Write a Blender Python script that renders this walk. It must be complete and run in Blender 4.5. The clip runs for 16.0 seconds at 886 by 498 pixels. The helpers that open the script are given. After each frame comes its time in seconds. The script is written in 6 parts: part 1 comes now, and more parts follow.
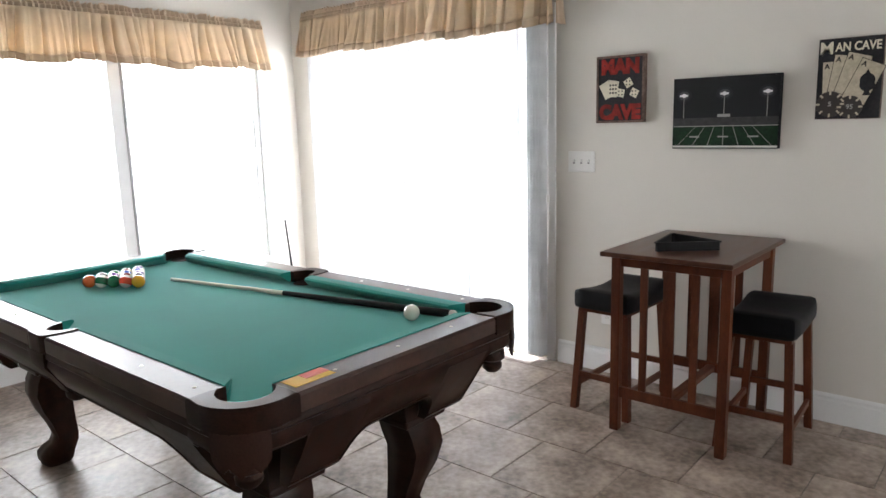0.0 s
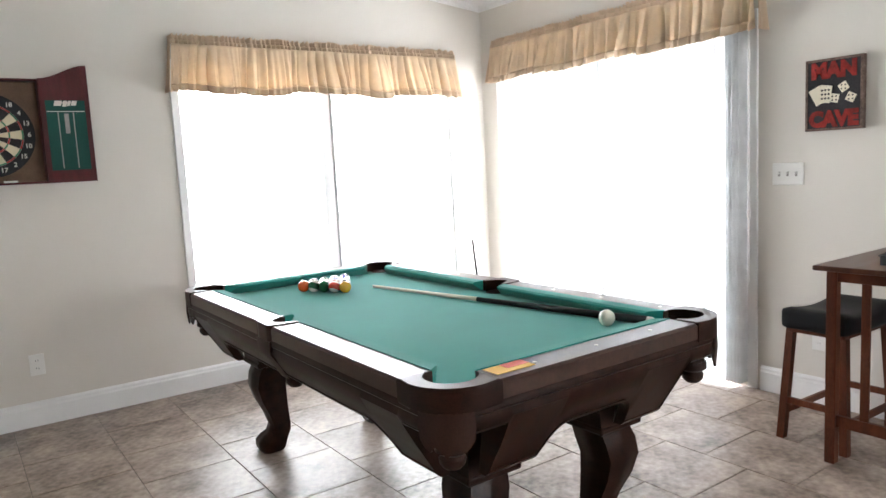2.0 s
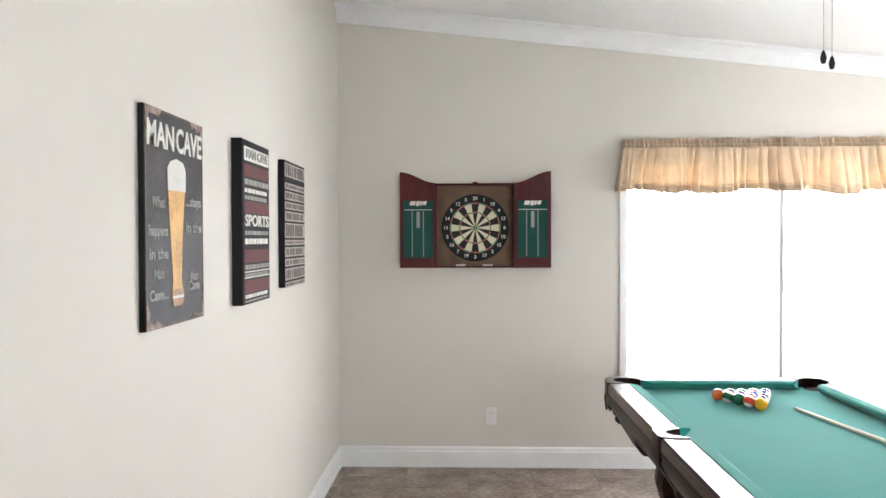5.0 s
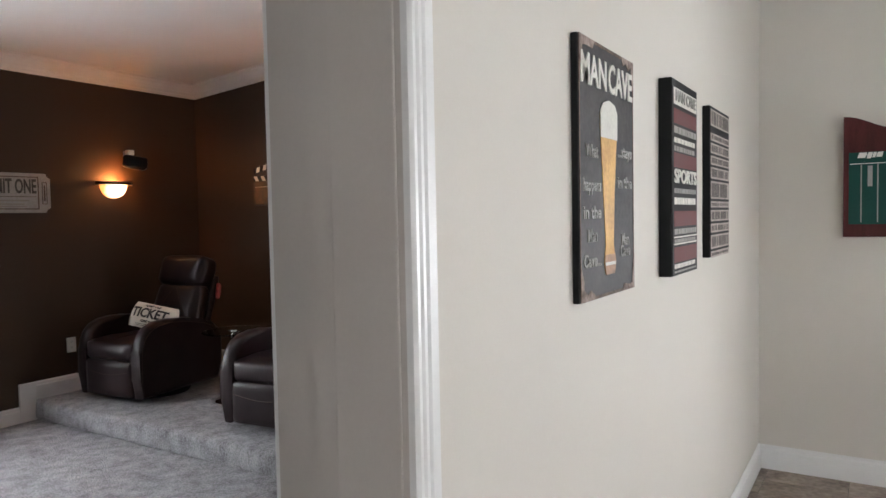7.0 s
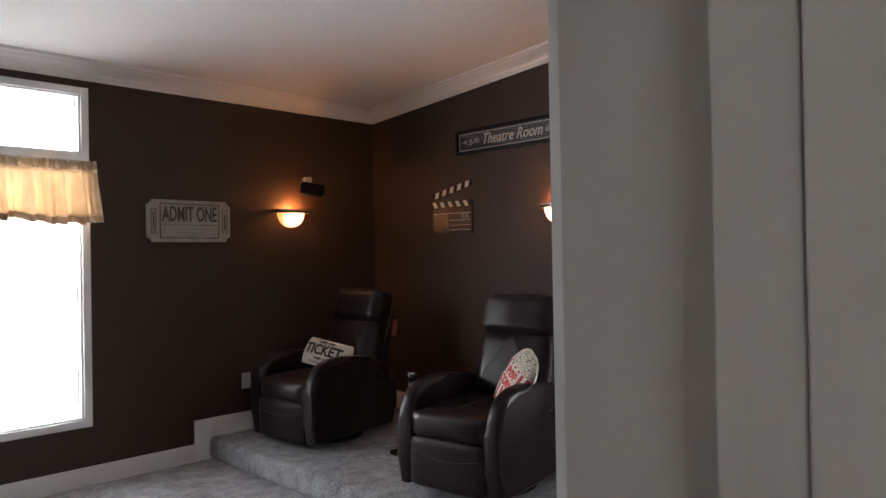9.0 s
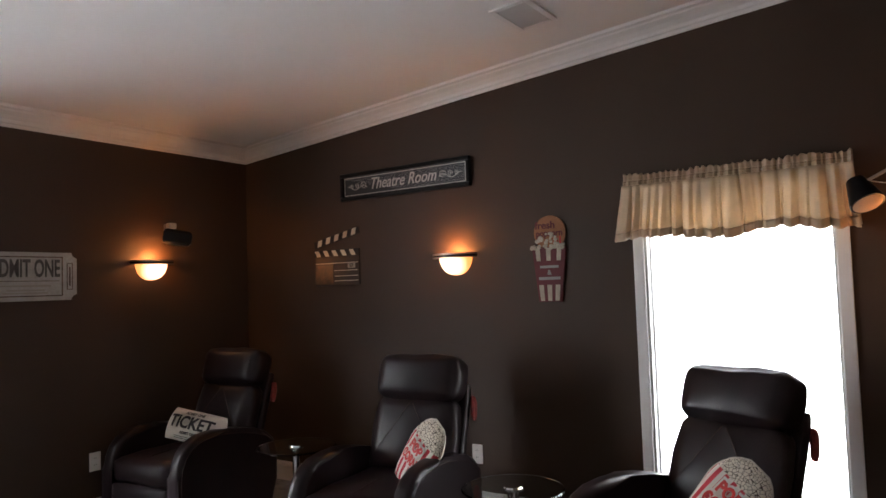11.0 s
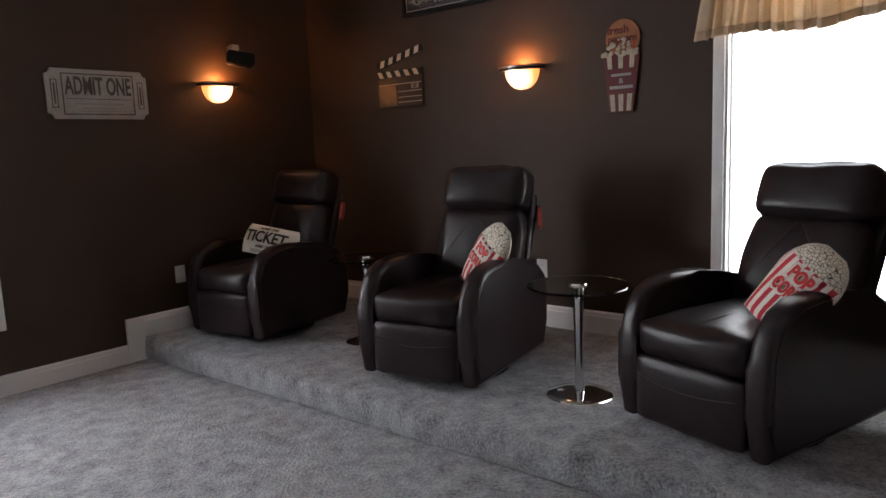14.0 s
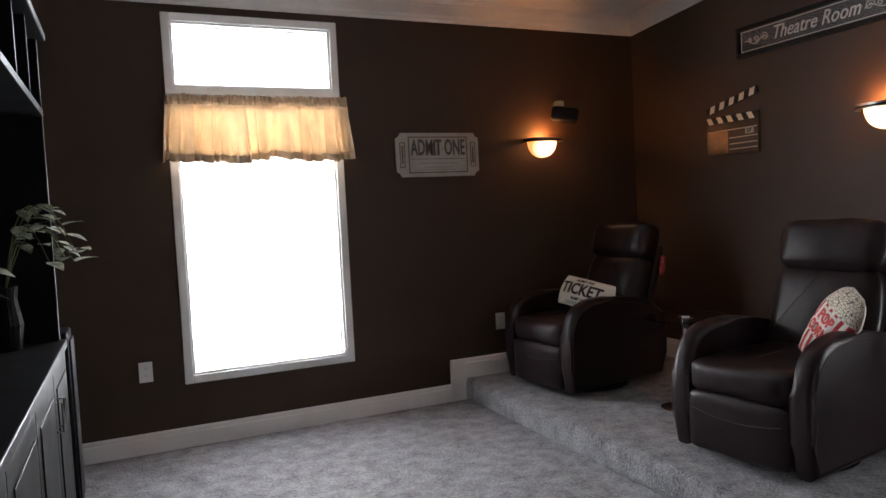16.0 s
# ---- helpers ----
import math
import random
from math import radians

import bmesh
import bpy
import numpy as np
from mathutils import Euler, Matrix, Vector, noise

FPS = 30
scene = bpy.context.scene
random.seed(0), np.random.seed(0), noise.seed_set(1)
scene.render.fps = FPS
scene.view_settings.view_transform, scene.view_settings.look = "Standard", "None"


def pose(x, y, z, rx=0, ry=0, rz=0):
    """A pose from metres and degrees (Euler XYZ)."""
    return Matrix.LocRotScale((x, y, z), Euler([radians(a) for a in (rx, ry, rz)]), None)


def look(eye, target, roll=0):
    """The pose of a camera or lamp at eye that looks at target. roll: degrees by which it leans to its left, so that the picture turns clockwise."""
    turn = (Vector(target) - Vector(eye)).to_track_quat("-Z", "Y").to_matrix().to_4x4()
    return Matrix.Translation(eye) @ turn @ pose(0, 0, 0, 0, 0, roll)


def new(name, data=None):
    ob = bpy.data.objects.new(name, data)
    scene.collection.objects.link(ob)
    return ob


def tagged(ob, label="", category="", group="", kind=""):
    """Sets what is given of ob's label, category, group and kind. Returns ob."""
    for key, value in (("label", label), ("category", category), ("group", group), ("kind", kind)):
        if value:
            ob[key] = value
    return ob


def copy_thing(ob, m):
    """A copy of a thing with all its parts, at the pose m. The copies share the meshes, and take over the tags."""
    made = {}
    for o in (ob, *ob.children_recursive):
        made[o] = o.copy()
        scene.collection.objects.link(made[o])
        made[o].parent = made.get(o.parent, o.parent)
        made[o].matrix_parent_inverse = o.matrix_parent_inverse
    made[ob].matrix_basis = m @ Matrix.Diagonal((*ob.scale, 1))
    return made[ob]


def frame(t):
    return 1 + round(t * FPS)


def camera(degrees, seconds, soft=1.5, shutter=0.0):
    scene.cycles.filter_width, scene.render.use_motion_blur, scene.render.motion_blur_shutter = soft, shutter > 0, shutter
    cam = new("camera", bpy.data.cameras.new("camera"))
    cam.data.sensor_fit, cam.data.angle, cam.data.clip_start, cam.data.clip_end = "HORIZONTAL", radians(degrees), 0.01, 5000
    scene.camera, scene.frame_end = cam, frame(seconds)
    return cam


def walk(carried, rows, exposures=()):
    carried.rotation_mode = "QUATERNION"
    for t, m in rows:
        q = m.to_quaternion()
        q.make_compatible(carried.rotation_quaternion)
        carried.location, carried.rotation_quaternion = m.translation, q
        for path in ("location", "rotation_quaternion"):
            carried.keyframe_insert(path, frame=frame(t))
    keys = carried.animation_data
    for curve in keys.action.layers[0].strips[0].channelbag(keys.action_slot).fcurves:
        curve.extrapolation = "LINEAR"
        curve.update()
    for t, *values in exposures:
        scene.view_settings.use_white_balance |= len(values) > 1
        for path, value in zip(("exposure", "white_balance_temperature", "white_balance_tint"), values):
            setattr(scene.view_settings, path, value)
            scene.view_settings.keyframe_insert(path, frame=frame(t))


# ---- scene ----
cam = camera(64.5, 16.0)
PATH = [
    (0, (0.073, 0.052, 1.447), (-1.204, 1.55, 1.093), -1.6),
    (0.5, (0.068, 0.043, 1.414), (-1.29, 1.464, 1.044), -2.1),
    (1, (0.068, 0.019, 1.378), (-1.37, 1.362, 1.021), -3.0),
    (1.5, (0.069, -0.001, 1.353), (-1.452, 1.259, 1.042), -3.3),
    (2, (0.069, -0.036, 1.353), (-1.554, 1.107, 1.114), -3.0),
    (2.5, (0.093, -0.066, 1.381), (-1.642, 0.914, 1.22), -2.6),
    (3, (0.145, -0.079, 1.454), (-1.701, 0.686, 1.364), -2.2),
    (3.2, (0.177, -0.07, 1.492), (-1.701, 0.614, 1.424), -1.9),
    (5.3, (0.339, 0.153, 1.555), (-1.646, -0.085, 1.512), -0.3),
    (5.5, (0.323, 0.144, 1.545), (-1.644, -0.212, 1.49), -0.4),
    (6, (0.22, 0.088, 1.531), (-1.683, -0.521, 1.446), -0.3),
    (6.5, (0.101, -0.027, 1.519), (-1.702, -0.887, 1.416), -0.8),
    (7, (0.006, -0.141, 1.513), (-1.689, -1.197, 1.421), -1.1),
    (7.5, (-0.118, -0.253, 1.512), (-1.706, -1.468, 1.449), -0.7),
    (8, (-0.222, -0.406, 1.498), (-1.678, -1.777, 1.469), -0.5),
    (8.2, (-0.268, -0.473, 1.472), (-1.677, -1.893, 1.46), -0.7),
    (10.3, (-0.589, -1.091, 1.555), (-2.084, -2.406, 1.651), -1.6),
    (10.5, (-0.572, -1.114, 1.587), (-2.116, -2.37, 1.688), -1.8),
    (11, (-0.609, -1.124, 1.606), (-2.256, -2.238, 1.713), -1.9),
    (11.5, (-0.62, -1.149, 1.584), (-2.329, -2.17, 1.656), -2.2),
    (12, (-0.616, -1.165, 1.523), (-2.343, -2.159, 1.535), -2.0),
    (12.5, (-0.625, -1.169, 1.459), (-2.342, -2.177, 1.385), -1.8),
    (13, (-0.613, -1.177, 1.391), (-2.288, -2.245, 1.222), -2.1),
    (13.5, (-0.607, -1.17, 1.353), (-2.216, -2.324, 1.101), -2.6),
    (14, (-0.612, -1.155, 1.332), (-2.137, -2.417, 1.049), -2.4),
    (14.5, (-0.621, -1.143, 1.329), (-2.014, -2.554, 1.064), -2.2),
    (15, (-0.63, -1.108, 1.342), (-1.859, -2.671, 1.125), -2.6),
    (15.5, (-0.637, -1.081, 1.36), (-1.7, -2.769, 1.206), -3.0),
    (16, (-0.723, -1.172, 1.36), (-1.541, -2.994, 1.253), -2.9),
]
walk(cam, [(t, look(eye, target, roll)) for t, eye, target, roll in PATH],
     [(0, 0.10), (1, 0.20), (2, 0.50), (3, 0.86), (5.5, 0.80), (6, 0.70), (7, 0.47), (8, 0.17), (10.5, 0.06), (13.5, 0.0), (16, 0.04)])

# world: bright overcast sky
world = bpy.data.worlds.new("sky")
scene.world = world
world.use_nodes = True
wn = world.node_tree.nodes
sky = wn.new("ShaderNodeTexSky")
sky.sky_type, sky.sun_disc = "NISHITA", False
sky.sun_elevation, sky.sun_rotation = radians(50), radians(200)
world.node_tree.links.new(sky.outputs[0], wn["Background"].inputs[0])
wn["Background"].inputs[1].default_value = 0.12
sun = new("sun", bpy.data.lights.new("sun", "SUN"))
sun.data.energy, sun.data.angle, sun.data.color = 0.8, radians(12), (1, 0.96, 0.9)
sun.matrix_world = look((0, -20, 25), (0, 0, 0))

# plan: the walls' inner faces
WX, NY, PY, TY, SY = -4.44, 3.61, -0.74, -1.10, -5.64
EX_POOL, EX_TH = 2.6, 0.10
JAMB_P, JAMB_T, JAMB_E = -0.85, -0.94, 0.10
STEP_X, STEP_Z = -2.85, 0.17


def zc_pool(y):
    return 2.645 + 0.114 * (NY - y)


def zc_th(y):
    return 2.765 + 0.078 * (y - SY)


def window_light(name, centre, rz, w, h, power, tint=(0.93, 0.945, 1.0), tilt=0):
    """Sky light in a window's opening; it shines along the local +y, tilted down by some degrees."""
    ld = bpy.data.lights.new(name, "AREA")
    ld.shape, ld.size, ld.size_y, ld.energy, ld.color = "RECTANGLE", w, h, power, tint
    ob = new(name, ld)
    ob.matrix_world = pose(*centre, 90 - tilt, 0, rz)
    return ob


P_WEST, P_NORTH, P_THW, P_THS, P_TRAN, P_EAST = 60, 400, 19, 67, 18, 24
window_light("window_light_west", (WX - 0.20, 2.255, 1.24), -90, 2.10, 1.60, P_WEST)
window_light("window_light_north", (-3.15, NY + 0.22, 1.02), 180, 2.02, 2.0, P_NORTH)
# lamp of an added, unseen east window; it brightens the dartboard wall
window_light("unseen_east_light", (EX_POOL + 0.2, 2.45, 1.24), 90, 2.0, 1.5, P_EAST)
window_light("window_light_theatre_west", (WX - 0.20, -1.90, 1.24), -90, 0.93, 1.56, P_THW, tilt=4)
window_light("window_light_theatre_south", (-1.515, SY - 0.20, 1.26), 0, 0.98, 1.62, P_THS, tilt=16)
window_light("window_light_transom", (-1.515, SY - 0.20, 2.375), 0, 0.98, 0.40, P_TRAN)


# ---- materials ----
def mat(name, col, rough=0.6, metal=0.0, var=0.08, scale=6.0, fine=90.0, bump=0.15, coat=0.0, sheen=0.0, spec=0.5, dist=0.002, stretch=(1, 1, 1), col2=None, rnd=0.0, coords="Object", fw=0.35):
    """A plain surface with two scales of variation in its colour, and fine relief."""
    m = bpy.data.materials.new(name)
    m.use_nodes = True
    nt = m.node_tree
    b = nt.nodes["Principled BSDF"]
    b.inputs["Roughness"].default_value, b.inputs["Metallic"].default_value = rough, metal
    b.inputs["Coat Weight"].default_value, b.inputs["Sheen Weight"].default_value = coat, sheen
    b.inputs["Specular IOR Level"].default_value = spec
    tc = nt.nodes.new("ShaderNodeTexCoord")
    mp = nt.nodes.new("ShaderNodeMapping")
    mp.inputs["Scale"].default_value = stretch
    nt.links.new(tc.outputs[coords], mp.inputs[0])
    n1 = nt.nodes.new("ShaderNodeTexNoise")
    n1.inputs["Scale"].default_value, n1.inputs["Detail"].default_value = scale, 5
    n2 = nt.nodes.new("ShaderNodeTexNoise")
    n2.inputs["Scale"].default_value, n2.inputs["Detail"].default_value = fine, 3
    nt.links.new(mp.outputs[0], n1.inputs[0])
    nt.links.new(mp.outputs[0], n2.inputs[0])
    if rnd:
        oi = nt.nodes.new("ShaderNodeObjectInfo")
        add = nt.nodes.new("ShaderNodeVectorMath")
        add.operation = "MULTIPLY_ADD"
        nt.links.new(oi.outputs["Random"], add.inputs[0])
        add.inputs[1].default_value = (37, 61, 23)
        nt.links.new(mp.outputs[0], add.inputs[2])
        nt.links.new(add.outputs[0], n1.inputs[0])
    mix = nt.nodes.new("ShaderNodeMix")
    mix.data_type = "FLOAT"
    mix.inputs[0].default_value = fw
    nt.links.new(n1.outputs[0], mix.inputs[2])
    nt.links.new(n2.outputs[0], mix.inputs[3])
    ramp = nt.nodes.new("ShaderNodeValToRGB")
    a = [max(0, c * (1 - var)) for c in col]
    z = list(col2) if col2 else [min(1, c * (1 + var)) for c in col]
    ramp.color_ramp.elements[0].position, ramp.color_ramp.elements[1].position = 0.34, 0.66
    ramp.color_ramp.elements[0].color, ramp.color_ramp.elements[1].color = (*a, 1), (*z, 1)
    nt.links.new(mix.outputs[0], ramp.inputs[0])
    nt.links.new(ramp.outputs[0], b.inputs["Base Color"])
    rr = nt.nodes.new("ShaderNodeMapRange")
    rr.inputs[3].default_value, rr.inputs[4].default_value = max(0, rough - 0.08), min(1, rough + 0.08)
    nt.links.new(n1.outputs[0], rr.inputs[0])
    nt.links.new(rr.outputs[0], b.inputs["Roughness"])
    if bump:
        bp = nt.nodes.new("ShaderNodeBump")
        bp.inputs["Strength"].default_value, bp.inputs["Distance"].default_value = bump, dist
        nt.links.new(n2.outputs[0], bp.inputs["Height"])
        nt.links.new(bp.outputs[0], b.inputs["Normal"])
    return m


def emit(name, col, strength):
    m = bpy.data.materials.new(name)
    m.use_nodes = True
    b = m.node_tree.nodes["Principled BSDF"]
    b.inputs["Base Color"].default_value = (*col, 1)
    b.inputs["Emission Color"].default_value = (*col, 1)
    b.inputs["Emission Strength"].default_value = strength
    return m


def sheer(name, col, share, rough=0.8, fine=400):
    """Cloth or vinyl that lets part of the light through."""
    m = mat(name, col, rough, var=0.12, scale=9, fine=fine, bump=0.2, dist=0.001)
    nt = m.node_tree
    tr = nt.nodes.new("ShaderNodeBsdfTranslucent")
    mx = nt.nodes.new("ShaderNodeMixShader")
    mx.inputs[0].default_value = share
    b = nt.nodes["Principled BSDF"]
    src = b.inputs["Base Color"].links[0].from_socket
    nt.links.new(src, tr.inputs[0])
    nt.links.new(b.outputs[0], mx.inputs[1])
    nt.links.new(tr.outputs[0], mx.inputs[2])
    nt.links.new(mx.outputs[0], nt.nodes["Material Output"].inputs[0])
    return m


def glass(name, tint=(1, 1, 1), rough=0.0):
    m = bpy.data.materials.new(name)
    m.use_nodes = True
    b = m.node_tree.nodes["Principled BSDF"]
    b.inputs["Base Color"].default_value = (*tint, 1)
    b.inputs["Transmission Weight"].default_value = 1
    b.inputs["Roughness"].default_value, b.inputs["IOR"].default_value = rough, 1.45
    return m


M = {
    "cream": mat("cream_wall_paint", (0.67, 0.635, 0.578), 0.75, var=0.02, scale=2, fine=160, bump=0.08),
    "brown": mat("brown_wall_paint", (0.054, 0.0325, 0.0205), 0.6, var=0.06, scale=2, fine=160, bump=0.10, spec=0.35),
    "jamb": mat("jamb_paint", (0.56, 0.52, 0.485), 0.6, var=0.03, scale=3, fine=120, bump=0.05),
    "ceiling": mat("ceiling_paint", (0.86, 0.855, 0.84), 0.85, var=0.02, scale=3, fine=120, bump=0.25, dist=0.003),
    "white": mat("white_trim_paint", (0.80, 0.80, 0.79), 0.35, var=0.03, scale=8, fine=120, bump=0.04),
    "plastic": mat("white_plastic", (0.78, 0.77, 0.74), 0.35, var=0.02, bump=0.02),
    "slot": mat("dark_slot", (0.03, 0.03, 0.03), 0.6),
    "grout": mat("grout", (0.19, 0.165, 0.145), 0.9, var=0.15, fine=300, bump=0.4),
    "tile": mat("stone_look_tile", (0.125, 0.085, 0.065), 0.40, var=0.25, scale=6, fine=30, bump=0.15, spec=0.45, col2=(0.43, 0.345, 0.282), rnd=1.0, fw=0.42),
    "carpet": mat("grey_carpet", (0.130, 0.130, 0.138), 0.95, var=0.3, scale=11, fine=85, bump=1.0, dist=0.02, sheen=0.25, col2=(0.415, 0.415, 0.435), fw=0.52),
    "felt": mat("green_felt", (0.026, 0.290, 0.245), 0.95, var=0.06, scale=4, fine=500, bump=0.12, spec=0.1, dist=0.0006, sheen=0.22),
    "mahog": mat("dark_mahogany", (0.019, 0.0072, 0.0042), 0.34, var=0.35, scale=4, fine=40, bump=0.05, coat=0.0, spec=0.17, stretch=(1, 6, 6), col2=(0.034, 0.0130, 0.0075)),
    "rail": mat("rail_wood", (0.040, 0.016, 0.010), 0.31, var=0.3, scale=5, fine=60, bump=0.015, coat=0.0, spec=0.5, col2=(0.065, 0.028, 0.018)),
    "shield": mat("shield_leather", (0.024, 0.0105, 0.0065), 0.48, var=0.3, fine=160, bump=0.2, spec=0.25, col2=(0.044, 0.019, 0.012)),
    "pocket": mat("dark_pocket_hole", (0.022, 0.011, 0.008), 0.55, var=0.3, fine=200, bump=0.3, spec=0.2),
    "barwood": mat("cherry_wood", (0.080, 0.0200, 0.0075), 0.40, var=0.3, scale=3, fine=50, bump=0.05, coat=0.0, spec=0.25, stretch=(6, 6, 1), col2=(0.124, 0.036, 0.0135)),
    "bartop": mat("cherry_tabletop", (0.060, 0.020, 0.010), 0.32, var=0.3, scale=3, fine=50, bump=0.04, coat=0.0, spec=0.4, stretch=(6, 1, 1), col2=(0.095, 0.034, 0.017)),
    "vinyl": mat("black_vinyl", (0.007, 0.007, 0.008), 0.5, var=0.2, fine=220, bump=0.2, spec=0.12),
    "leather": mat("dark_brown_leather", (0.0125, 0.0070, 0.0082), 0.33, var=0.3, scale=8, fine=110, bump=0.22, dist=0.0015, spec=0.29, col2=(0.0190, 0.0108, 0.0122)),
    "stitch": mat("stitching", (0.05, 0.03, 0.025), 0.7),
    "chrome": mat("chrome", (0.75, 0.75, 0.76), 0.08, metal=1.0, var=0.02, bump=0),
    "nickel": mat("brushed_metal", (0.45, 0.42, 0.40), 0.3, metal=1.0, var=0.05, bump=0.02),
    "valance": sheer("gold_valance", (0.80, 0.655, 0.475), 0.36),
    # same cloth doubled, passing less light; colour also darkened where nothing lights it from behind
    "hem": sheer("valance_doubled_shaded", (0.66, 0.51, 0.36), 0.14),
    "blind": sheer("white_vinyl_slat", (0.85, 0.86, 0.87), 0.22, 0.5),
    "glass": glass("window_glass"),
    "tglass": glass("table_glass", (0.85, 0.93, 0.90)),
    "black": mat("black_paint", (0.010, 0.010, 0.011), 0.55, var=0.2, fine=150, bump=0.05, spec=0.25),
    "satinblack": mat("satin_black_wood", (0.005, 0.005, 0.006), 0.36, var=0.2, fine=80, bump=0.03, spec=0.17),
    "red": mat("red_ink", (0.50, 0.025, 0.02), 0.6, var=0.25, fine=160, bump=0.05),
    "inkwhite": mat("white_ink", (0.68, 0.66, 0.60), 0.6, var=0.12, fine=120, bump=0.03),
    "inkgrey": mat("grey_ink", (0.30, 0.29, 0.27), 0.6, var=0.2, fine=120, bump=0.03),
    "ivory": mat("ivory", (0.72, 0.66, 0.52), 0.35, var=0.1, fine=60, bump=0.02),
    "agedcream": mat("aged_cream_paint", (0.46, 0.40, 0.30), 0.55, var=0.2, scale=30, fine=90, bump=0.05),
    "print": mat("charcoal_print", (0.018, 0.018, 0.020), 0.65, var=0.3, scale=7, fine=90, bump=0.05, spec=0.2, col2=(0.036, 0.034, 0.036)),
    "rust": mat("rusty_edge", (0.09, 0.05, 0.035), 0.7, var=0.4, scale=30, fine=120, bump=0.2, col2=(0.20, 0.13, 0.10)),
}


# ---- builders ----
def link(name, bm, material, parent=None, label="", smooth=False):
    me = bpy.data.meshes.new(name)
    bm.to_mesh(me)
    bm.free()
    me.materials.append(M[material] if isinstance(material, str) else material)
    if smooth:
        me.shade_smooth()
        me.set_sharp_from_angle(angle=0.65)
        for p in me.polygons:
            if len(p.vertices) > 8:
                p.use_smooth = False
    ob = new(name, me)
    if parent:
        ob.parent = parent
    if label:
        ob["label"] = label
    return ob


part = link


def thing(name, label, category, group="", m=None):
    ob = new(name)
    ob.empty_display_size = 0.1
    if m is not None:
        ob.matrix_basis = m
    return tagged(ob, label, category, group)


def box(x0, x1, y0, y1, z0, z1, bevel=0.0, seg=2, bm=None):
    own = bm is None
    bm = bm or bmesh.new()
    r = bmesh.ops.create_cube(bm, size=1)
    bmesh.ops.transform(bm, verts=r["verts"], matrix=Matrix.Translation(((x0 + x1) / 2, (y0 + y1) / 2, (z0 + z1) / 2)) @ Matrix.Diagonal((abs(x1 - x0), abs(y1 - y0), abs(z1 - z0), 1)))
    if bevel:
        es = list({e for v in r["verts"] for e in v.link_edges})
        bmesh.ops.bevel(bm, geom=es, offset=bevel, segments=seg, affect="EDGES", profile=0.5)
    return bm


def prism(pts, a, b, axis="y", bm=None, bevel=0.0, seg=2):
    """A closed outline (two coordinates a point), drawn out from a to b along the axis."""
    bm = bm or bmesh.new()

    def at(p, d):
        return {"x": (d, p[0], p[1]), "y": (p[0], d, p[1]), "z": (p[0], p[1], d)}[axis]

    v0 = [bm.verts.new(at(p, a)) for p in pts]
    v1 = [bm.verts.new(at(p, b)) for p in pts]
    f0, f1 = bm.faces.new(v0), bm.faces.new(v1[::-1])
    for i in range(len(pts)):
        j = (i + 1) % len(pts)
        bm.faces.new((v0[j], v0[i], v1[i], v1[j]))
    if bevel:
        bmesh.ops.bevel(bm, geom=list(f0.edges) + list(f1.edges), offset=bevel, segments=seg, affect="EDGES", profile=0.5)
    bmesh.ops.recalc_face_normals(bm, faces=bm.faces)
    return bm


def lathe(profile, seg=24, bm=None, a0=0.0, a1=2 * math.pi):
    """A profile of (radius, z) turned about z."""
    bm = bm or bmesh.new()
    full = abs(a1 - a0 - 2 * math.pi) < 1e-6
    rings = []
    n = seg if full else seg + 1
    for r, z in profile:
        rings.append([bm.verts.new((r * math.cos(a0 + (a1 - a0) * i / seg), r * math.sin(a0 + (a1 - a0) * i / seg), z)) for i in range(n)])
    for p, q in zip(rings, rings[1:]):
        for i in range(seg):
            j = (i + 1) % n
            bm.faces.new((p[i], p[j], q[j], q[i]))
    bmesh.ops.remove_doubles(bm, verts=bm.verts, dist=1e-6)
    bmesh.ops.recalc_face_normals(bm, faces=bm.faces)
    return bm


def sweep(path, radius, seg=8, bm=None):
    """A round bar along a list of points; radius is a number or a list."""
    bm = bm or bmesh.new()
    path = [Vector(p) for p in path]
    rings = []
    for i, p in enumerate(path):
        d = (path[min(i + 1, len(path) - 1)] - path[max(i - 1, 0)]).normalized()
        u = d.cross(Vector((0, 0, 1)) if abs(d.z) < 0.9 else Vector((1, 0, 0))).normalized()
        w = d.cross(u)
        r = radius[i] if isinstance(radius, (list, tuple)) else radius
        rings.append([bm.verts.new(p + r * (math.cos(2 * math.pi * k / seg) * u + math.sin(2 * math.pi * k / seg) * w)) for k in range(seg)])
    for a, b in zip(rings, rings[1:]):
        for k in range(seg):
            bm.faces.new((a[k], a[(k + 1) % seg], b[(k + 1) % seg], b[k]))
    bm.faces.new(rings[0][::-1])
    bm.faces.new(rings[-1])
    bmesh.ops.recalc_face_normals(bm, faces=bm.faces)
    return bm


def loft(sections, bm=None):
    """Skins a stack of closed sections (lists of points of one length)."""
    bm = bm or bmesh.new()
    rings = [[bm.verts.new(p) for p in s] for s in sections]
    n = len(rings[0])
    for a, b in zip(rings, rings[1:]):
        for k in range(n):
            bm.faces.new((a[k], a[(k + 1) % n], b[(k + 1) % n], b[k]))
    bm.faces.new(rings[0][::-1])
    bm.faces.new(rings[-1])
    bmesh.ops.recalc_face_normals(bm, faces=bm.faces)
    return bm


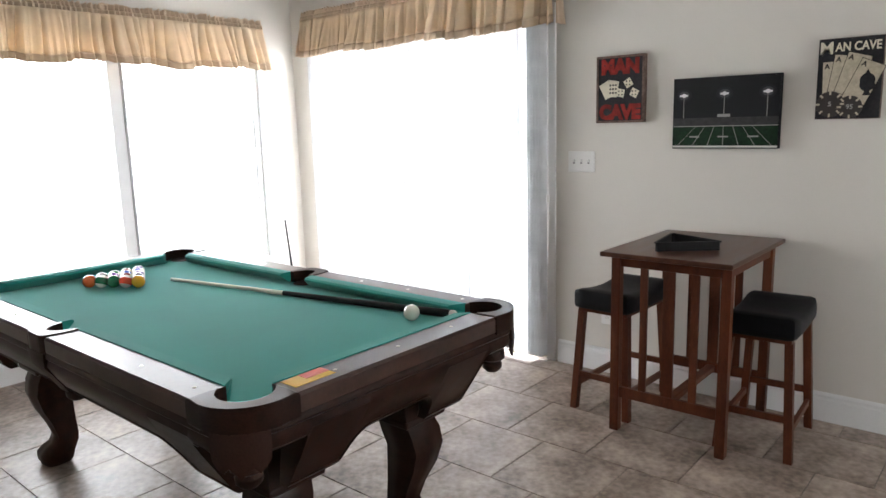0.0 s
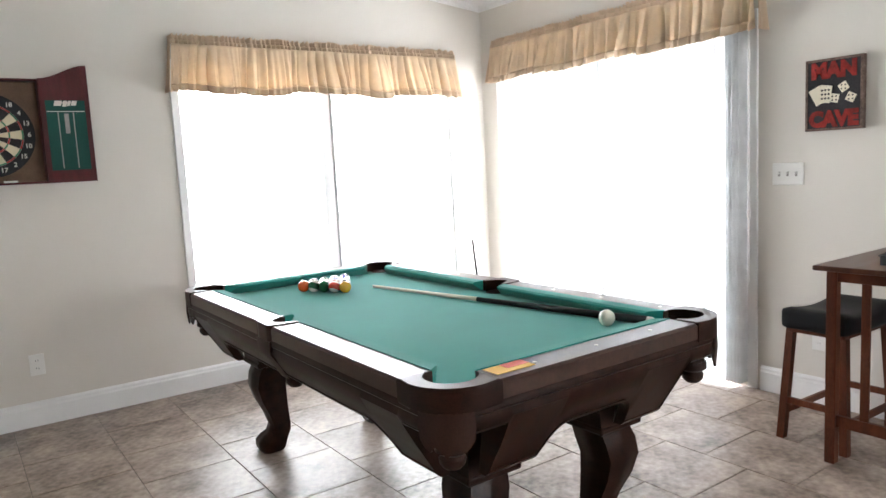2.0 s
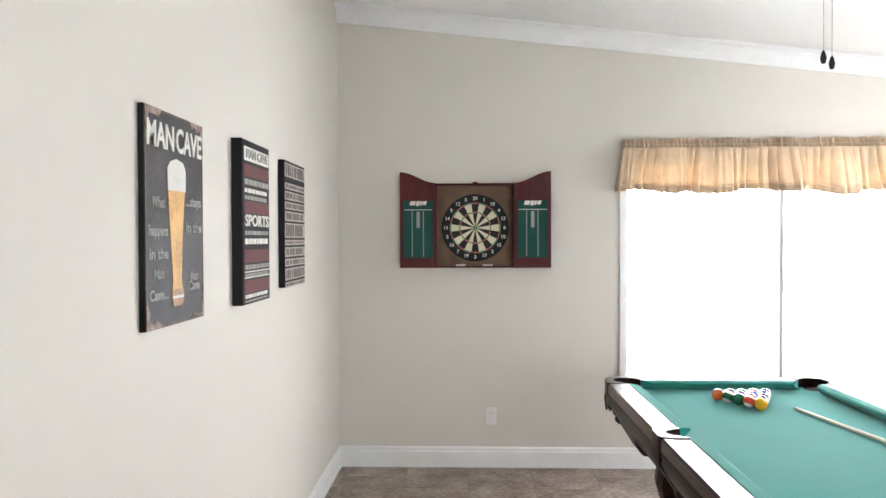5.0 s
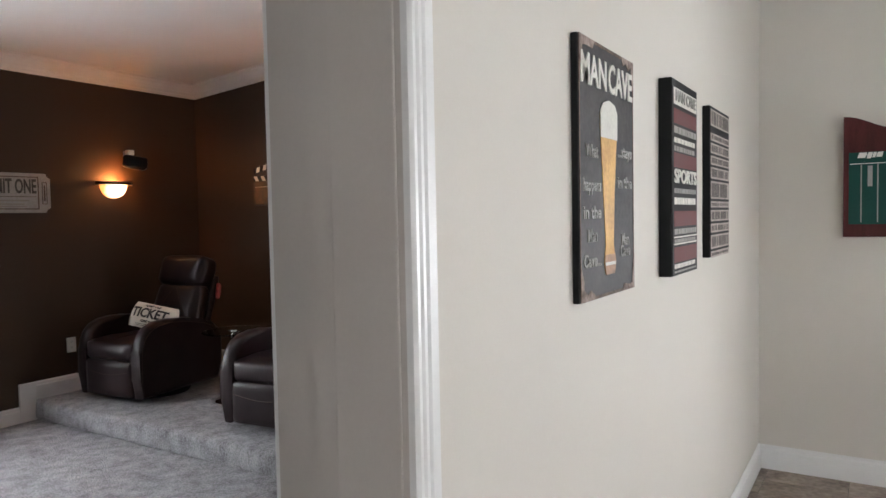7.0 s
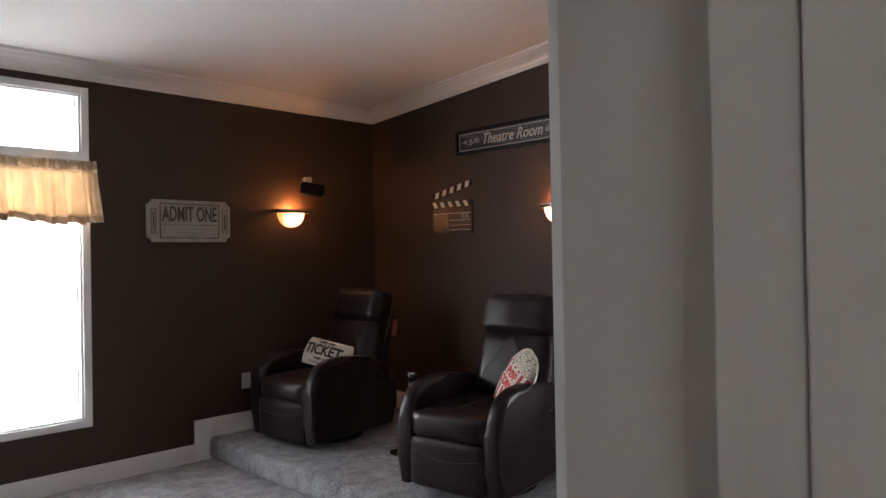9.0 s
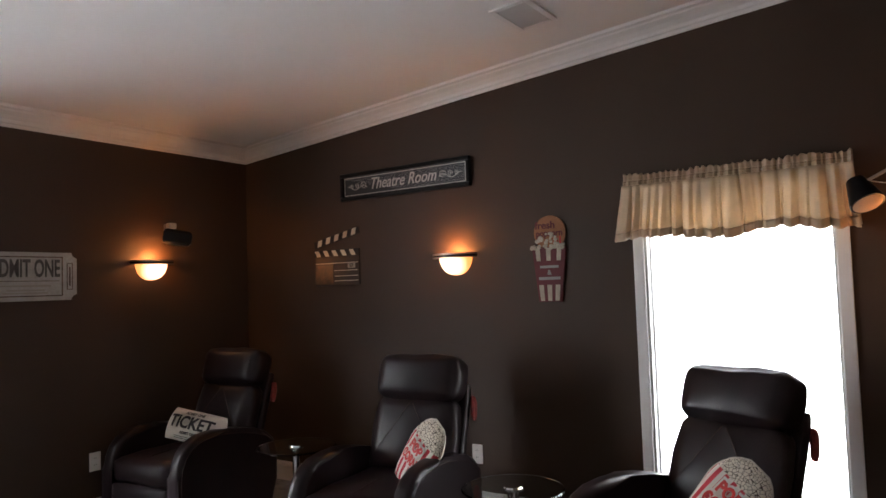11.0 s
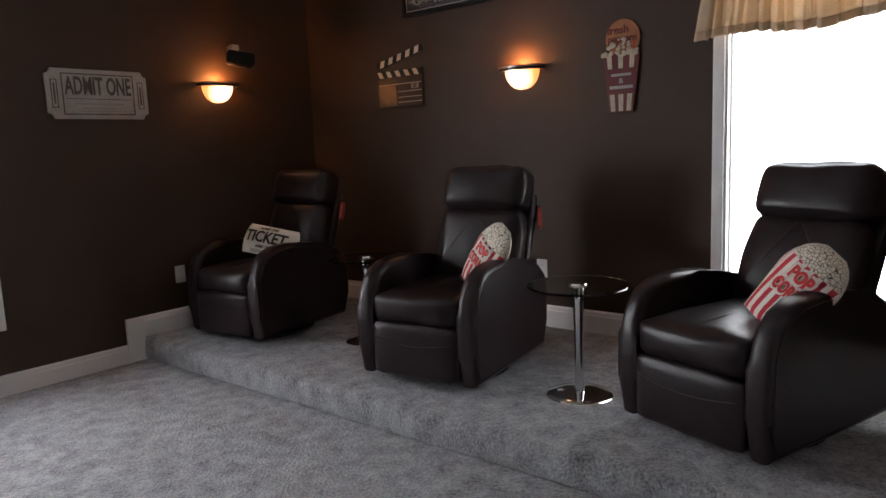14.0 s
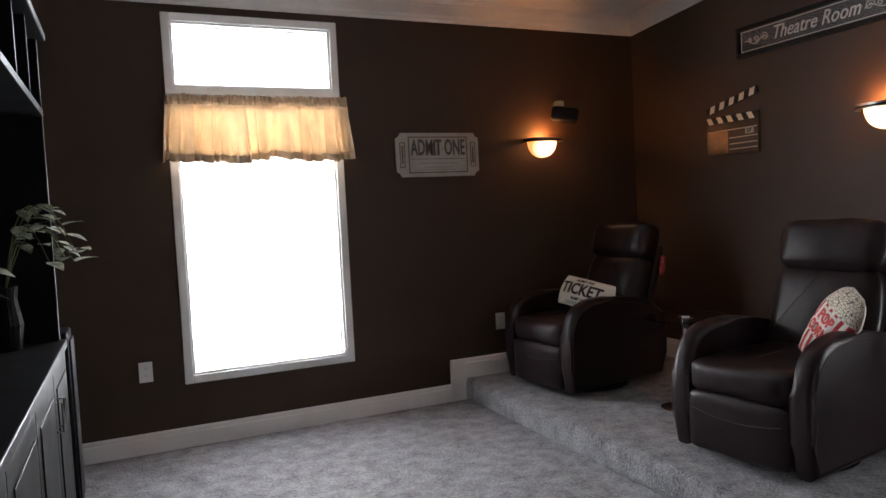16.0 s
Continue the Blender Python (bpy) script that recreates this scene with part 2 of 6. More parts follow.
def pad(x0, x1, y0, y1, z0, z1, round_=0.05, puff=0.0, cuts=10, rough=0.0, seed=1):
    """A stuffed cushion: a rounded block that swells on its faces, slightly uneven."""
    bm = bmesh.new()
    bmesh.ops.create_cube(bm, size=2)
    bmesh.ops.subdivide_edges(bm, edges=bm.edges[:], cuts=cuts, use_grid_fill=True)
    h = Vector(((x1 - x0) / 2, (y1 - y0) / 2, (z1 - z0) / 2))
    c = Vector(((x1 + x0) / 2, (y1 + y0) / 2, (z1 + z0) / 2))
    r = min(round_, *h)
    for v in bm.verts:
        q = v.co.copy()
        p = Vector([q[i] * h[i] for i in range(3)])
        core = Vector([max(-(h[i] - r), min(h[i] - r, p[i])) for i in range(3)])
        d = p - core
        if d.length > 1e-9:
            p = core + d.normalized() * r
        if puff:
            for i in range(3):
                j, k = (i + 1) % 3, (i + 2) % 3
                if abs(q[i]) > 0.999:
                    p[i] += math.copysign(puff * (1 - q[j] ** 2) * (1 - q[k] ** 2), q[i])
        if rough:
            p += noise.noise_vector((p + c) * 7 + Vector((seed, seed * 2, 0))) * rough
        v.co = p + c
    return bm


def text_bm(body, size, depth=0.0015, align="CENTER", shear=0.0, width=None, bold=0.022):
    """Lettering in the built-in font, lying in the local x-z plane and facing -y."""
    cu = bpy.data.curves.new("lettering", "FONT")
    cu.body, cu.size, cu.extrude, cu.align_x, cu.align_y, cu.shear = body, size, depth, align, "CENTER", shear
    cu.resolution_u, cu.offset = 3, bold * size
    ob = bpy.data.objects.new("lettering", cu)
    scene.collection.objects.link(ob)
    bpy.context.view_layer.update()
    me = bpy.data.meshes.new_from_object(ob.evaluated_get(bpy.context.evaluated_depsgraph_get()))
    bm = bmesh.new()
    bm.from_mesh(me)
    bpy.data.objects.remove(ob)
    bpy.data.curves.remove(cu)
    bpy.data.meshes.remove(me)
    if width:
        xs = [v.co.x for v in bm.verts]
        k = width / max(1e-6, max(xs) - min(xs))
        bmesh.ops.transform(bm, verts=bm.verts, matrix=Matrix.Diagonal((k, 1, 1, 1)))
    bmesh.ops.transform(bm, verts=bm.verts, matrix=Matrix.Rotation(math.pi / 2, 4, "X"))
    return bm


def moved(bm, m):
    bmesh.ops.transform(bm, verts=bm.verts, matrix=m)
    return bm


def words(body, x, z, y, size, material, parent, width=None, turn=0.0, shear=0.0, name="lettering"):
    return part(name, moved(text_bm(body, size, width=width, shear=shear), pose(x, y, z) @ pose(0, 0, 0, 0, turn, 0)), material, parent)


def plate(pts, y0, y1, material, name, parent, label="", bevel=0.0):
    """A flat piece with an outline in x-z."""
    return part(name, prism(pts, y0, y1, "y", bevel=bevel), material, parent, label)


def rect(x0, x1, z0, z1):
    return [(x0, z0), (x1, z0), (x1, z1), (x0, z1)]


def disc(cx, cz, r, n=20, a0=0.0, squash=1.0):
    return [(cx + r * math.cos(a0 + 2 * math.pi * i / n), cz + squash * r * math.sin(a0 + 2 * math.pi * i / n)) for i in range(n)]


# ---- the large structure ----
def structure(name, bm, material, label, category):
    return tagged(link(name, bm, material), label, category, kind="structure")


TH = 0.13


def wall_y(bm, x0, x1, y0, y1, top, holes):
    """Wall running along x between two faces y0 < y1, up to a height, with holes (x0, x1, z0, z1), in order."""
    at = x0
    for a, b, z0, z1 in holes:
        if a > at:
            box(at, a, y0, y1, 0, top, bm=bm)
        if z0 > 0:
            box(a, b, y0, y1, 0, z0, bm=bm)
        box(a, b, y0, y1, z1, top, bm=bm)
        at = b
    box(at, x1, y0, y1, 0, top, bm=bm)


def wall_x(bm, y0, y1, x0, x1, top, holes):
    at = y0
    for a, b, levels in holes:
        if a > at:
            box(x0, x1, at, a, 0, top, bm=bm)
        z = 0
        for z0, z1 in levels:
            if z0 > z:
                box(x0, x1, a, b, z, z0, bm=bm)
            z = z1
        box(x0, x1, a, b, z, top, bm=bm)
        at = b
    box(x0, x1, at, y1, 0, top, bm=bm)


WIN_W = (1.205, 3.26, 0.47, 2.03)
WIN_TW = (-2.372, -1.445, 0.485, 2.02)
WIN_TS = (-1.995, -1.035, 0.45, 2.08)
TRANSOM = (-1.995, -1.035, 2.18, 2.56)
DOOR_N = (-4.17, -2.13, 0.02, 2.03)

bm = bmesh.new()
wall_x(bm, (PY + TY) / 2, NY + TH, WX - TH, WX, 3.25, [(WIN_W[0], WIN_W[1], [WIN_W[2:]])])
structure("wall_west_pool", bm, "cream", "cream painted wall behind the dartboard", "wall")
bm = bmesh.new()
wall_x(bm, SY - TH, (PY + TY) / 2, WX - TH, WX, 3.25, [(WIN_TW[0], WIN_TW[1], [WIN_TW[2:]])])
structure("wall_west_theatre", bm, "brown", "dark brown painted theatre wall with a window", "wall")
bm = bmesh.new()
wall_y(bm, WX, EX_POOL + TH, NY, NY + TH, 2.70, [DOOR_N])
structure("wall_north", bm, "cream", "cream painted wall with the patio door", "wall")
bm = bmesh.new()
at = WX
for a, b, levels in [(WIN_TS[0], WIN_TS[1], [WIN_TS[2:], TRANSOM[2:]])]:
    box(WX, a, SY - TH, SY, 0, 2.85, bm=bm)
    box(a, b, SY - TH, SY, 0, levels[0][0], bm=bm)
    box(a, b, SY - TH, SY, levels[0][1], levels[1][0], bm=bm)
    box(a, b, SY - TH, SY, levels[1][1], 2.85, bm=bm)
    box(b, EX_TH + TH, SY - TH, SY, 0, 2.85, bm=bm)
structure("wall_south", bm, "brown", "dark brown painted theatre wall with a tall window", "wall")
bm = bmesh.new()
box(WX, JAMB_P - 0.005, -0.93, PY, 0, 3.25, bm=bm)
box(JAMB_P - 0.005, JAMB_E, -0.93, PY, 2.12, 3.25, bm=bm)
box(JAMB_E, EX_POOL + TH, -0.93, PY, 0, 3.25, bm=bm)
structure("wall_divider_pool", bm, "cream", "cream painted wall with three posters", "wall")
bm = bmesh.new()
box(WX, JAMB_T, TY, -0.932, 0, 3.25, bm=bm)
box(JAMB_T, JAMB_E, TY, -0.932, 2.12, 3.25, bm=bm)
box(JAMB_E, EX_TH + TH, TY, -0.932, 0, 3.25, bm=bm)
structure("wall_divider_theatre", bm, "brown", "dark brown painted wall beside the opening", "wall")
bm = bmesh.new()
# the opening here is added out of view, to let light in
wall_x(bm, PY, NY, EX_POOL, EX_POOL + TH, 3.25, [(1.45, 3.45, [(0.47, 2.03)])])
structure("wall_east_pool", bm, "cream", "cream painted wall with an added window, out of view", "wall")
structure("wall_east_theatre", box(EX_TH, EX_TH + TH, SY, TY, 0, 3.25), "brown", "dark brown painted wall behind the media cabinet", "wall")

# ceilings, both sloping up to the wall between the rooms
bm = prism([(NY + TH, zc_pool(NY + TH)), (-0.92, zc_pool(-0.92)), (-0.92, zc_pool(-0.92) + 0.1), (NY + TH, zc_pool(NY + TH) + 0.1)], WX - TH, EX_POOL + TH, "x")
structure("ceiling", bm, "ceiling", "white sloping ceiling of the pool room", "ceiling")
bm = prism([(SY - TH, zc_th(SY - TH)), (-0.92, zc_th(-0.92)), (-0.92, zc_th(-0.92) + 0.1), (SY - TH, zc_th(SY - TH) + 0.1)], WX - TH, EX_TH + TH, "x")
structure("ceiling_theatre", bm, "ceiling", "white sloping ceiling of the theatre room", "ceiling")

# carpet: floor and seating platform with a rounded nosing and a tucked crease below
PILE = 0.018
bm = box(JAMB_T - 0.6, EX_TH, TY, -0.93, -0.1, PILE - 0.002)
box(STEP_X - 0.3, EX_TH, SY, TY, -0.1, PILE, bm=bm)
structure("floor_carpet", bm, "carpet", "grey cut pile carpet", "carpet")
nose = [(WX, 0), (WX, STEP_Z)] + [(STEP_X - 0.035 + 0.035 * math.sin(a), STEP_Z - 0.035 + 0.035 * math.cos(a)) for a in (0, 0.4, 0.8, 1.2, 1.57)] + [(STEP_X + 0.004, 0.055), (STEP_X - 0.001, 0.032), (STEP_X - 0.016, PILE), (STEP_X - 0.02, 0)]
structure("platform", prism(nose, SY, TY, "y"), "carpet", "carpeted seating platform one step high", "platform")

# baseboards, crown mouldings
BASE = [(0, 0), (0.016, 0), (0.016, 0.105), (0.011, 0.115), (0.011, 0.128), (0.004, 0.14), (0, 0.14)]
CROWN = [(0, 0), (0.012, 0), (0.018, 0.018), (0.026, 0.022), (0.034, 0.040), (0.058, 0.060), (0.088, 0.076), (0.094, 0.084), (0.112, 0.090), (0.118, 0.105), (0, 0.105)]


def run(name, profile, a, b, out, label, category, z_end=None):
    """A moulding whose profile (out from the wall, up) runs from a to b; out is the way off the wall."""
    a, b, out = Vector(a), Vector(b), Vector(out)
    bm = bmesh.new()
    r0 = [bm.verts.new(a + out * p + Vector((0, 0, q))) for p, q in profile]
    r1 = [bm.verts.new(b + out * p + Vector((0, 0, q))) for p, q in profile]
    n = len(profile)
    for i in range(n):
        bm.faces.new((r0[i], r0[(i + 1) % n], r1[(i + 1) % n], r1[i]))
    bm.faces.new(r0)
    bm.faces.new(r1[::-1])
    bmesh.ops.recalc_face_normals(bm, faces=bm.faces)
    return structure(name, bm, "white", label, category)


BL = "white painted baseboard"
run("baseboard_west", BASE, (WX, PY, 0), (WX, NY, 0), (1, 0, 0), BL, "baseboard")
run("baseboard_north", BASE, (-2.055, NY, 0), (EX_POOL, NY, 0), (0, -1, 0), BL, "baseboard")
run("baseboard_posters", BASE, (WX, PY, 0), (JAMB_P - 0.08, PY, 0), (0, 1, 0), BL, "baseboard")
run("baseboard_theatre_west", BASE, (WX, SY, STEP_Z), (WX, TY, STEP_Z), (1, 0, 0), BL, "baseboard")
run("baseboard_theatre_platform", BASE, (WX, SY, STEP_Z), (-2.86, SY, STEP_Z), (0, 1, 0), BL, "baseboard")
run("baseboard_theatre_south", BASE, (-2.735, SY, 0), (EX_TH, SY, 0), (0, 1, 0), BL, "baseboard")
run("baseboard_theatre_north", BASE, (WX, TY, STEP_Z), (-1.05, TY, STEP_Z), (0, -1, 0), BL, "baseboard")
structure("baseboard_step", box(-2.86, -2.735, SY, SY + 0.017, 0, STEP_Z + 0.14, 0.003), "white", "white baseboard piece at the platform's step", "baseboard")
CL = "white crown moulding"


def sloped(rise):
    """The crown's profile with its top fitted to a ceiling that rises away from the wall."""
    return [(p, q + (rise * p + 0.002) * q / 0.105) for p, q in CROWN]


run("trim_crown_south", sloped(0.078), (WX, SY, zc_th(SY) - 0.108), (EX_TH, SY, zc_th(SY) - 0.108), (0, 1, 0), CL, "moulding")
run("trim_crown_theatre_west", CROWN, (WX, SY, zc_th(SY) - 0.108), (WX, TY, zc_th(TY) - 0.108), (1, 0, 0), CL, "moulding")
run("trim_crown_north", sloped(0.114), (WX, NY, zc_pool(NY) - 0.108), (EX_POOL, NY, zc_pool(NY) - 0.108), (0, -1, 0), CL, "moulding")
run("trim_crown_pool_west", CROWN, (WX, PY, zc_pool(PY) - 0.108), (WX, NY, zc_pool(NY) - 0.108), (1, 0, 0), CL, "moulding")

# cased opening between the rooms: liner, fluted casing
structure("trim_jamb_pool", box(JAMB_P - 0.005, JAMB_P, -0.93, PY - 0.001, 0, 2.12), "jamb", "plain painted jamb of the opening", "door frame")
structure("trim_jamb_theatre", box(JAMB_T, JAMB_T + 0.005, TY + 0.001, -0.934, 0, 2.12), "jamb", "plain painted jamb of the opening", "door frame")
structure("trim_jamb_board", box(JAMB_P, JAMB_P + 0.005, -0.878, PY - 0.012, 0, 2.118, 0.002), "jamb", "painted jamb board standing proud of the liner", "door frame")
CAS = [(0, 0), (0, 0.012), (0.007, 0.017), (0.014, 0.017), (0.018, 0.011), (0.024, 0.017), (0.031, 0.017), (0.035, 0.011), (0.040, 0.018), (0.058, 0.020), (0.060, 0)]
bm = prism([(JAMB_P + 0.002 - p, PY + q) for p, q in CAS], 0, 2.12, "z")
structure("trim_casing_pool", bm, "white", "white fluted casing of the opening", "door frame")
bm = prism([(JAMB_T + 0.002 - p, TY - q) for p, q in CAS], 0, 2.12, "z")
structure("trim_casing_theatre", bm, "white", "white fluted casing of the opening", "door frame")

# ground outside
structure("ground", box(-400, 400, -400, 400, -0.35, -0.12), mat("outdoor_concrete", (0.3, 0.3, 0.28), 0.9), "pale ground outside", "ground")


# ---- windows and the patio door ----
GLOW = emit("hazy_daylight", (0.95, 0.98, 1.0), 3.2)
# the east sheet glows behind the added, unseen window
for nm, args in (("backdrop_west", (WX - 2.6, WX - 2.5, -5.5, 6.5, -0.1, 4.5)), ("backdrop_east", (EX_POOL + 2.5, EX_POOL + 2.6, -4, 6.5, -0.1, 4.5)), ("backdrop_north", (-8, 2, NY + 2.5, NY + 2.6, -0.1, 4.5)), ("backdrop_south", (-5, 2, SY - 2.6, SY - 2.5, -0.1, 4.5))):
    structure(nm, box(*args), GLOW, "hazy bright daylight outside the windows", "daylight")


GREY_STRIP = mat("grey_mullion_strip", (0.46, 0.46, 0.46), 0.5)


def window(name, m, w, z0, z1, label, mullions=(), casing=0.06, depth=0.13):
    """Local: x along the wall, 0 in the middle of the opening; the room lies at -y, the wall's face at y 0."""
    ob = tagged(new(name), label, "window", kind="structure")
    ob.matrix_basis = m
    h = w / 2
    for n, (a, b, c, d) in {"casing_l": (-h - casing, -h, z0 - casing, z1 + casing), "casing_r": (h, h + casing, z0 - casing, z1 + casing), "casing_t": (-h, h, z1, z1 + casing), "casing_b": (-h, h, z0 - casing, z0)}.items():
        part("window_casing", box(a, b, -0.018, 0.0, c, d, 0.004), "white", ob)
    for a, b, c, d in ((-h, -h + 0.018, z0, z1), (h - 0.018, h, z0, z1), (-h + 0.018, h - 0.018, z1 - 0.018, z1), (-h + 0.018, h - 0.018, z0, z0 + 0.018)):
        part("window_frame", box(a, b, 0.05, 0.10, c, d, 0.003), "white", ob)
    for a, b, c, d in ((-h, -h + 0.012, z0, z1), (h - 0.012, h, z0, z1), (-h + 0.012, h - 0.012, z1 - 0.012, z1)):
        part("reveal_board", box(a, b, 0.0, 0.05, c, d), "white", ob)
    part("window_sill", box(-h + 0.012, h - 0.012, 0.0, 0.05, z0 - 0.002, z0 + 0.012, 0.003), "white", ob)
    edges = [-h + 0.018] + [v for mu in mullions for v in (mu - 0.085, mu + 0.012)] + [h - 0.018]
    for mu in mullions:
        part("mullion", box(mu - 0.085, mu - 0.007, 0.03, 0.10, z0 + 0.018, z1 - 0.018, 0.004), "white", ob)
        # narrow grey strip along one side of the mullion
        part("mullion_strip", box(mu - 0.007, mu + 0.012, 0.022, 0.10, z0 + 0.018, z1 - 0.018, 0.003), GREY_STRIP, ob, "grey line along the mullion")
    for a, b in zip(edges[::2], edges[1::2]):
        p = part("pane", box(a, b, 0.072, 0.078, z0 + 0.018, z1 - 0.018), "glass", ob)
        p.visible_shadow = False
    return ob


def wall_west(y):
    return pose(WX, y, 0, 0, 0, 90)


def wall_south(x):
    return pose(x, SY, 0, 0, 0, 180)


window("window_1", wall_west((WIN_W[0] + WIN_W[1]) / 2), WIN_W[1] - WIN_W[0], WIN_W[2], WIN_W[3], "wide white framed window of two panes", (0.0225,), casing=0.042)
# added window, never in view: it holds the east lamp's opening
w5 = window("window_unseen_east", pose(EX_POOL, 2.45, 0, 0, 0, -90), 2.0, 0.47, 2.03, "white framed window added out of view to let light in", (0.0,))
window("window_2", wall_west((WIN_TW[0] + WIN_TW[1]) / 2), WIN_TW[1] - WIN_TW[0], WIN_TW[2], WIN_TW[3], "white framed theatre window full of daylight")
window("window_3", wall_south((WIN_TS[0] + WIN_TS[1]) / 2), WIN_TS[1] - WIN_TS[0], WIN_TS[2], WIN_TS[3], "tall white framed theatre window full of daylight", casing=0.05)
window("window_4", wall_south((TRANSOM[0] + TRANSOM[1]) / 2), TRANSOM[1] - TRANSOM[0], TRANSOM[2], TRANSOM[3], "white framed transom window above the valance", casing=0.048)

part("wand", sweep([(-0.37, -0.022, 2.04), (-0.368, -0.022, 1.18)], 0.003, 6), "inkgrey", bpy.data.objects["window_2"], "thin grey blind wand")
part("wand", sweep([(0.937, -0.022, 1.80), (0.935, -0.022, 1.42)], 0.003, 6), "inkgrey", bpy.data.objects["window_1"], "thin grey blind wand")

door = tagged(new("door_1"), "white framed sliding patio door behind blinds", "patio door", kind="structure")
door.matrix_basis = pose((DOOR_N[0] + DOOR_N[1]) / 2, NY, 0)
hw, dz = (DOOR_N[1] - DOOR_N[0]) / 2, DOOR_N[3]
for a, b, c, d in ((-hw, -hw + 0.06, 0.02, dz), (hw - 0.06, hw, 0.02, dz), (-hw + 0.06, hw - 0.06, dz - 0.06, dz), (-hw + 0.06, hw - 0.06, 0.02, 0.06), (-0.04, 0.04, 0.06, dz - 0.06)):
    part("door_frame", box(a, b, 0.05, 0.11, c, d, 0.004), "white", door)
for a, b in ((-hw + 0.06, -0.04), (0.04, hw - 0.06)):
    p = part("pane", box(a, b, 0.078, 0.084, 0.06, dz - 0.06), "glass", door)
    p.visible_shadow = False
part("door_casing", box(hw, hw + 0.055, -0.018, 0.0, 0, dz + 0.06, 0.004), "white", door)

# vertical blinds: most drawn across the door, a stack at the open end
blinds = thing("vertical_blinds", "white vinyl vertical blinds drawn across the patio door", "blinds", m=pose(0, NY - 0.05, 0))
part("headrail", box(-4.20, -2.09, -0.025, 0.025, 2.02, 2.06, 0.004), "white", blinds)


def slat_bm():
    bm = bmesh.new()
    n = 6
    prev = None
    for i in range(n + 1):
        u = -0.0445 + 0.089 * i / n
        y = 0.007 * (1 - (u / 0.0445) ** 2)
        row = [bm.verts.new((u, y + o, z)) for o, z in ((0, 0.03), (0, 2.02), (0.0012, 2.02), (0.0012, 0.03))]
        if prev:
            for k in range(4):
                bm.faces.new((prev[k], prev[(k + 1) % 4], row[(k + 1) % 4], row[k]))
        else:
            bm.faces.new(row)
        prev = row
    bm.faces.new(prev[::-1])
    bmesh.ops.recalc_face_normals(bm, faces=bm.faces)
    return bm


slat = part("slat", slat_bm(), "blind", blinds)
slat.matrix_basis = pose(-4.15, 0, 0, 0, 0, 12)
rng = random.Random(4)
for i in range(1, 25):
    s = new("slat", slat.data)
    s.parent = blinds
    s.matrix_basis = pose(-4.15 + i * 0.0785, 0, 0, 0, 0, 12 + rng.uniform(-4, 4))
for i in range(5):
    s = new("slat", slat.data)
    s.parent = blinds
    s.matrix_basis = pose(-2.205 + i * 0.019, 0.0, 0, 0, 0, 70 + i * 3 + rng.uniform(-3, 3))
part("wand", sweep([(-2.083, -0.03, 2.02), (-2.083, -0.032, 0.62)], 0.0045, 8), "white", blinds)
part("wand_grip", sweep([(-2.083, -0.032, 1.02), (-2.083, -0.032, 0.98)], 0.009, 8), "plastic", blinds)


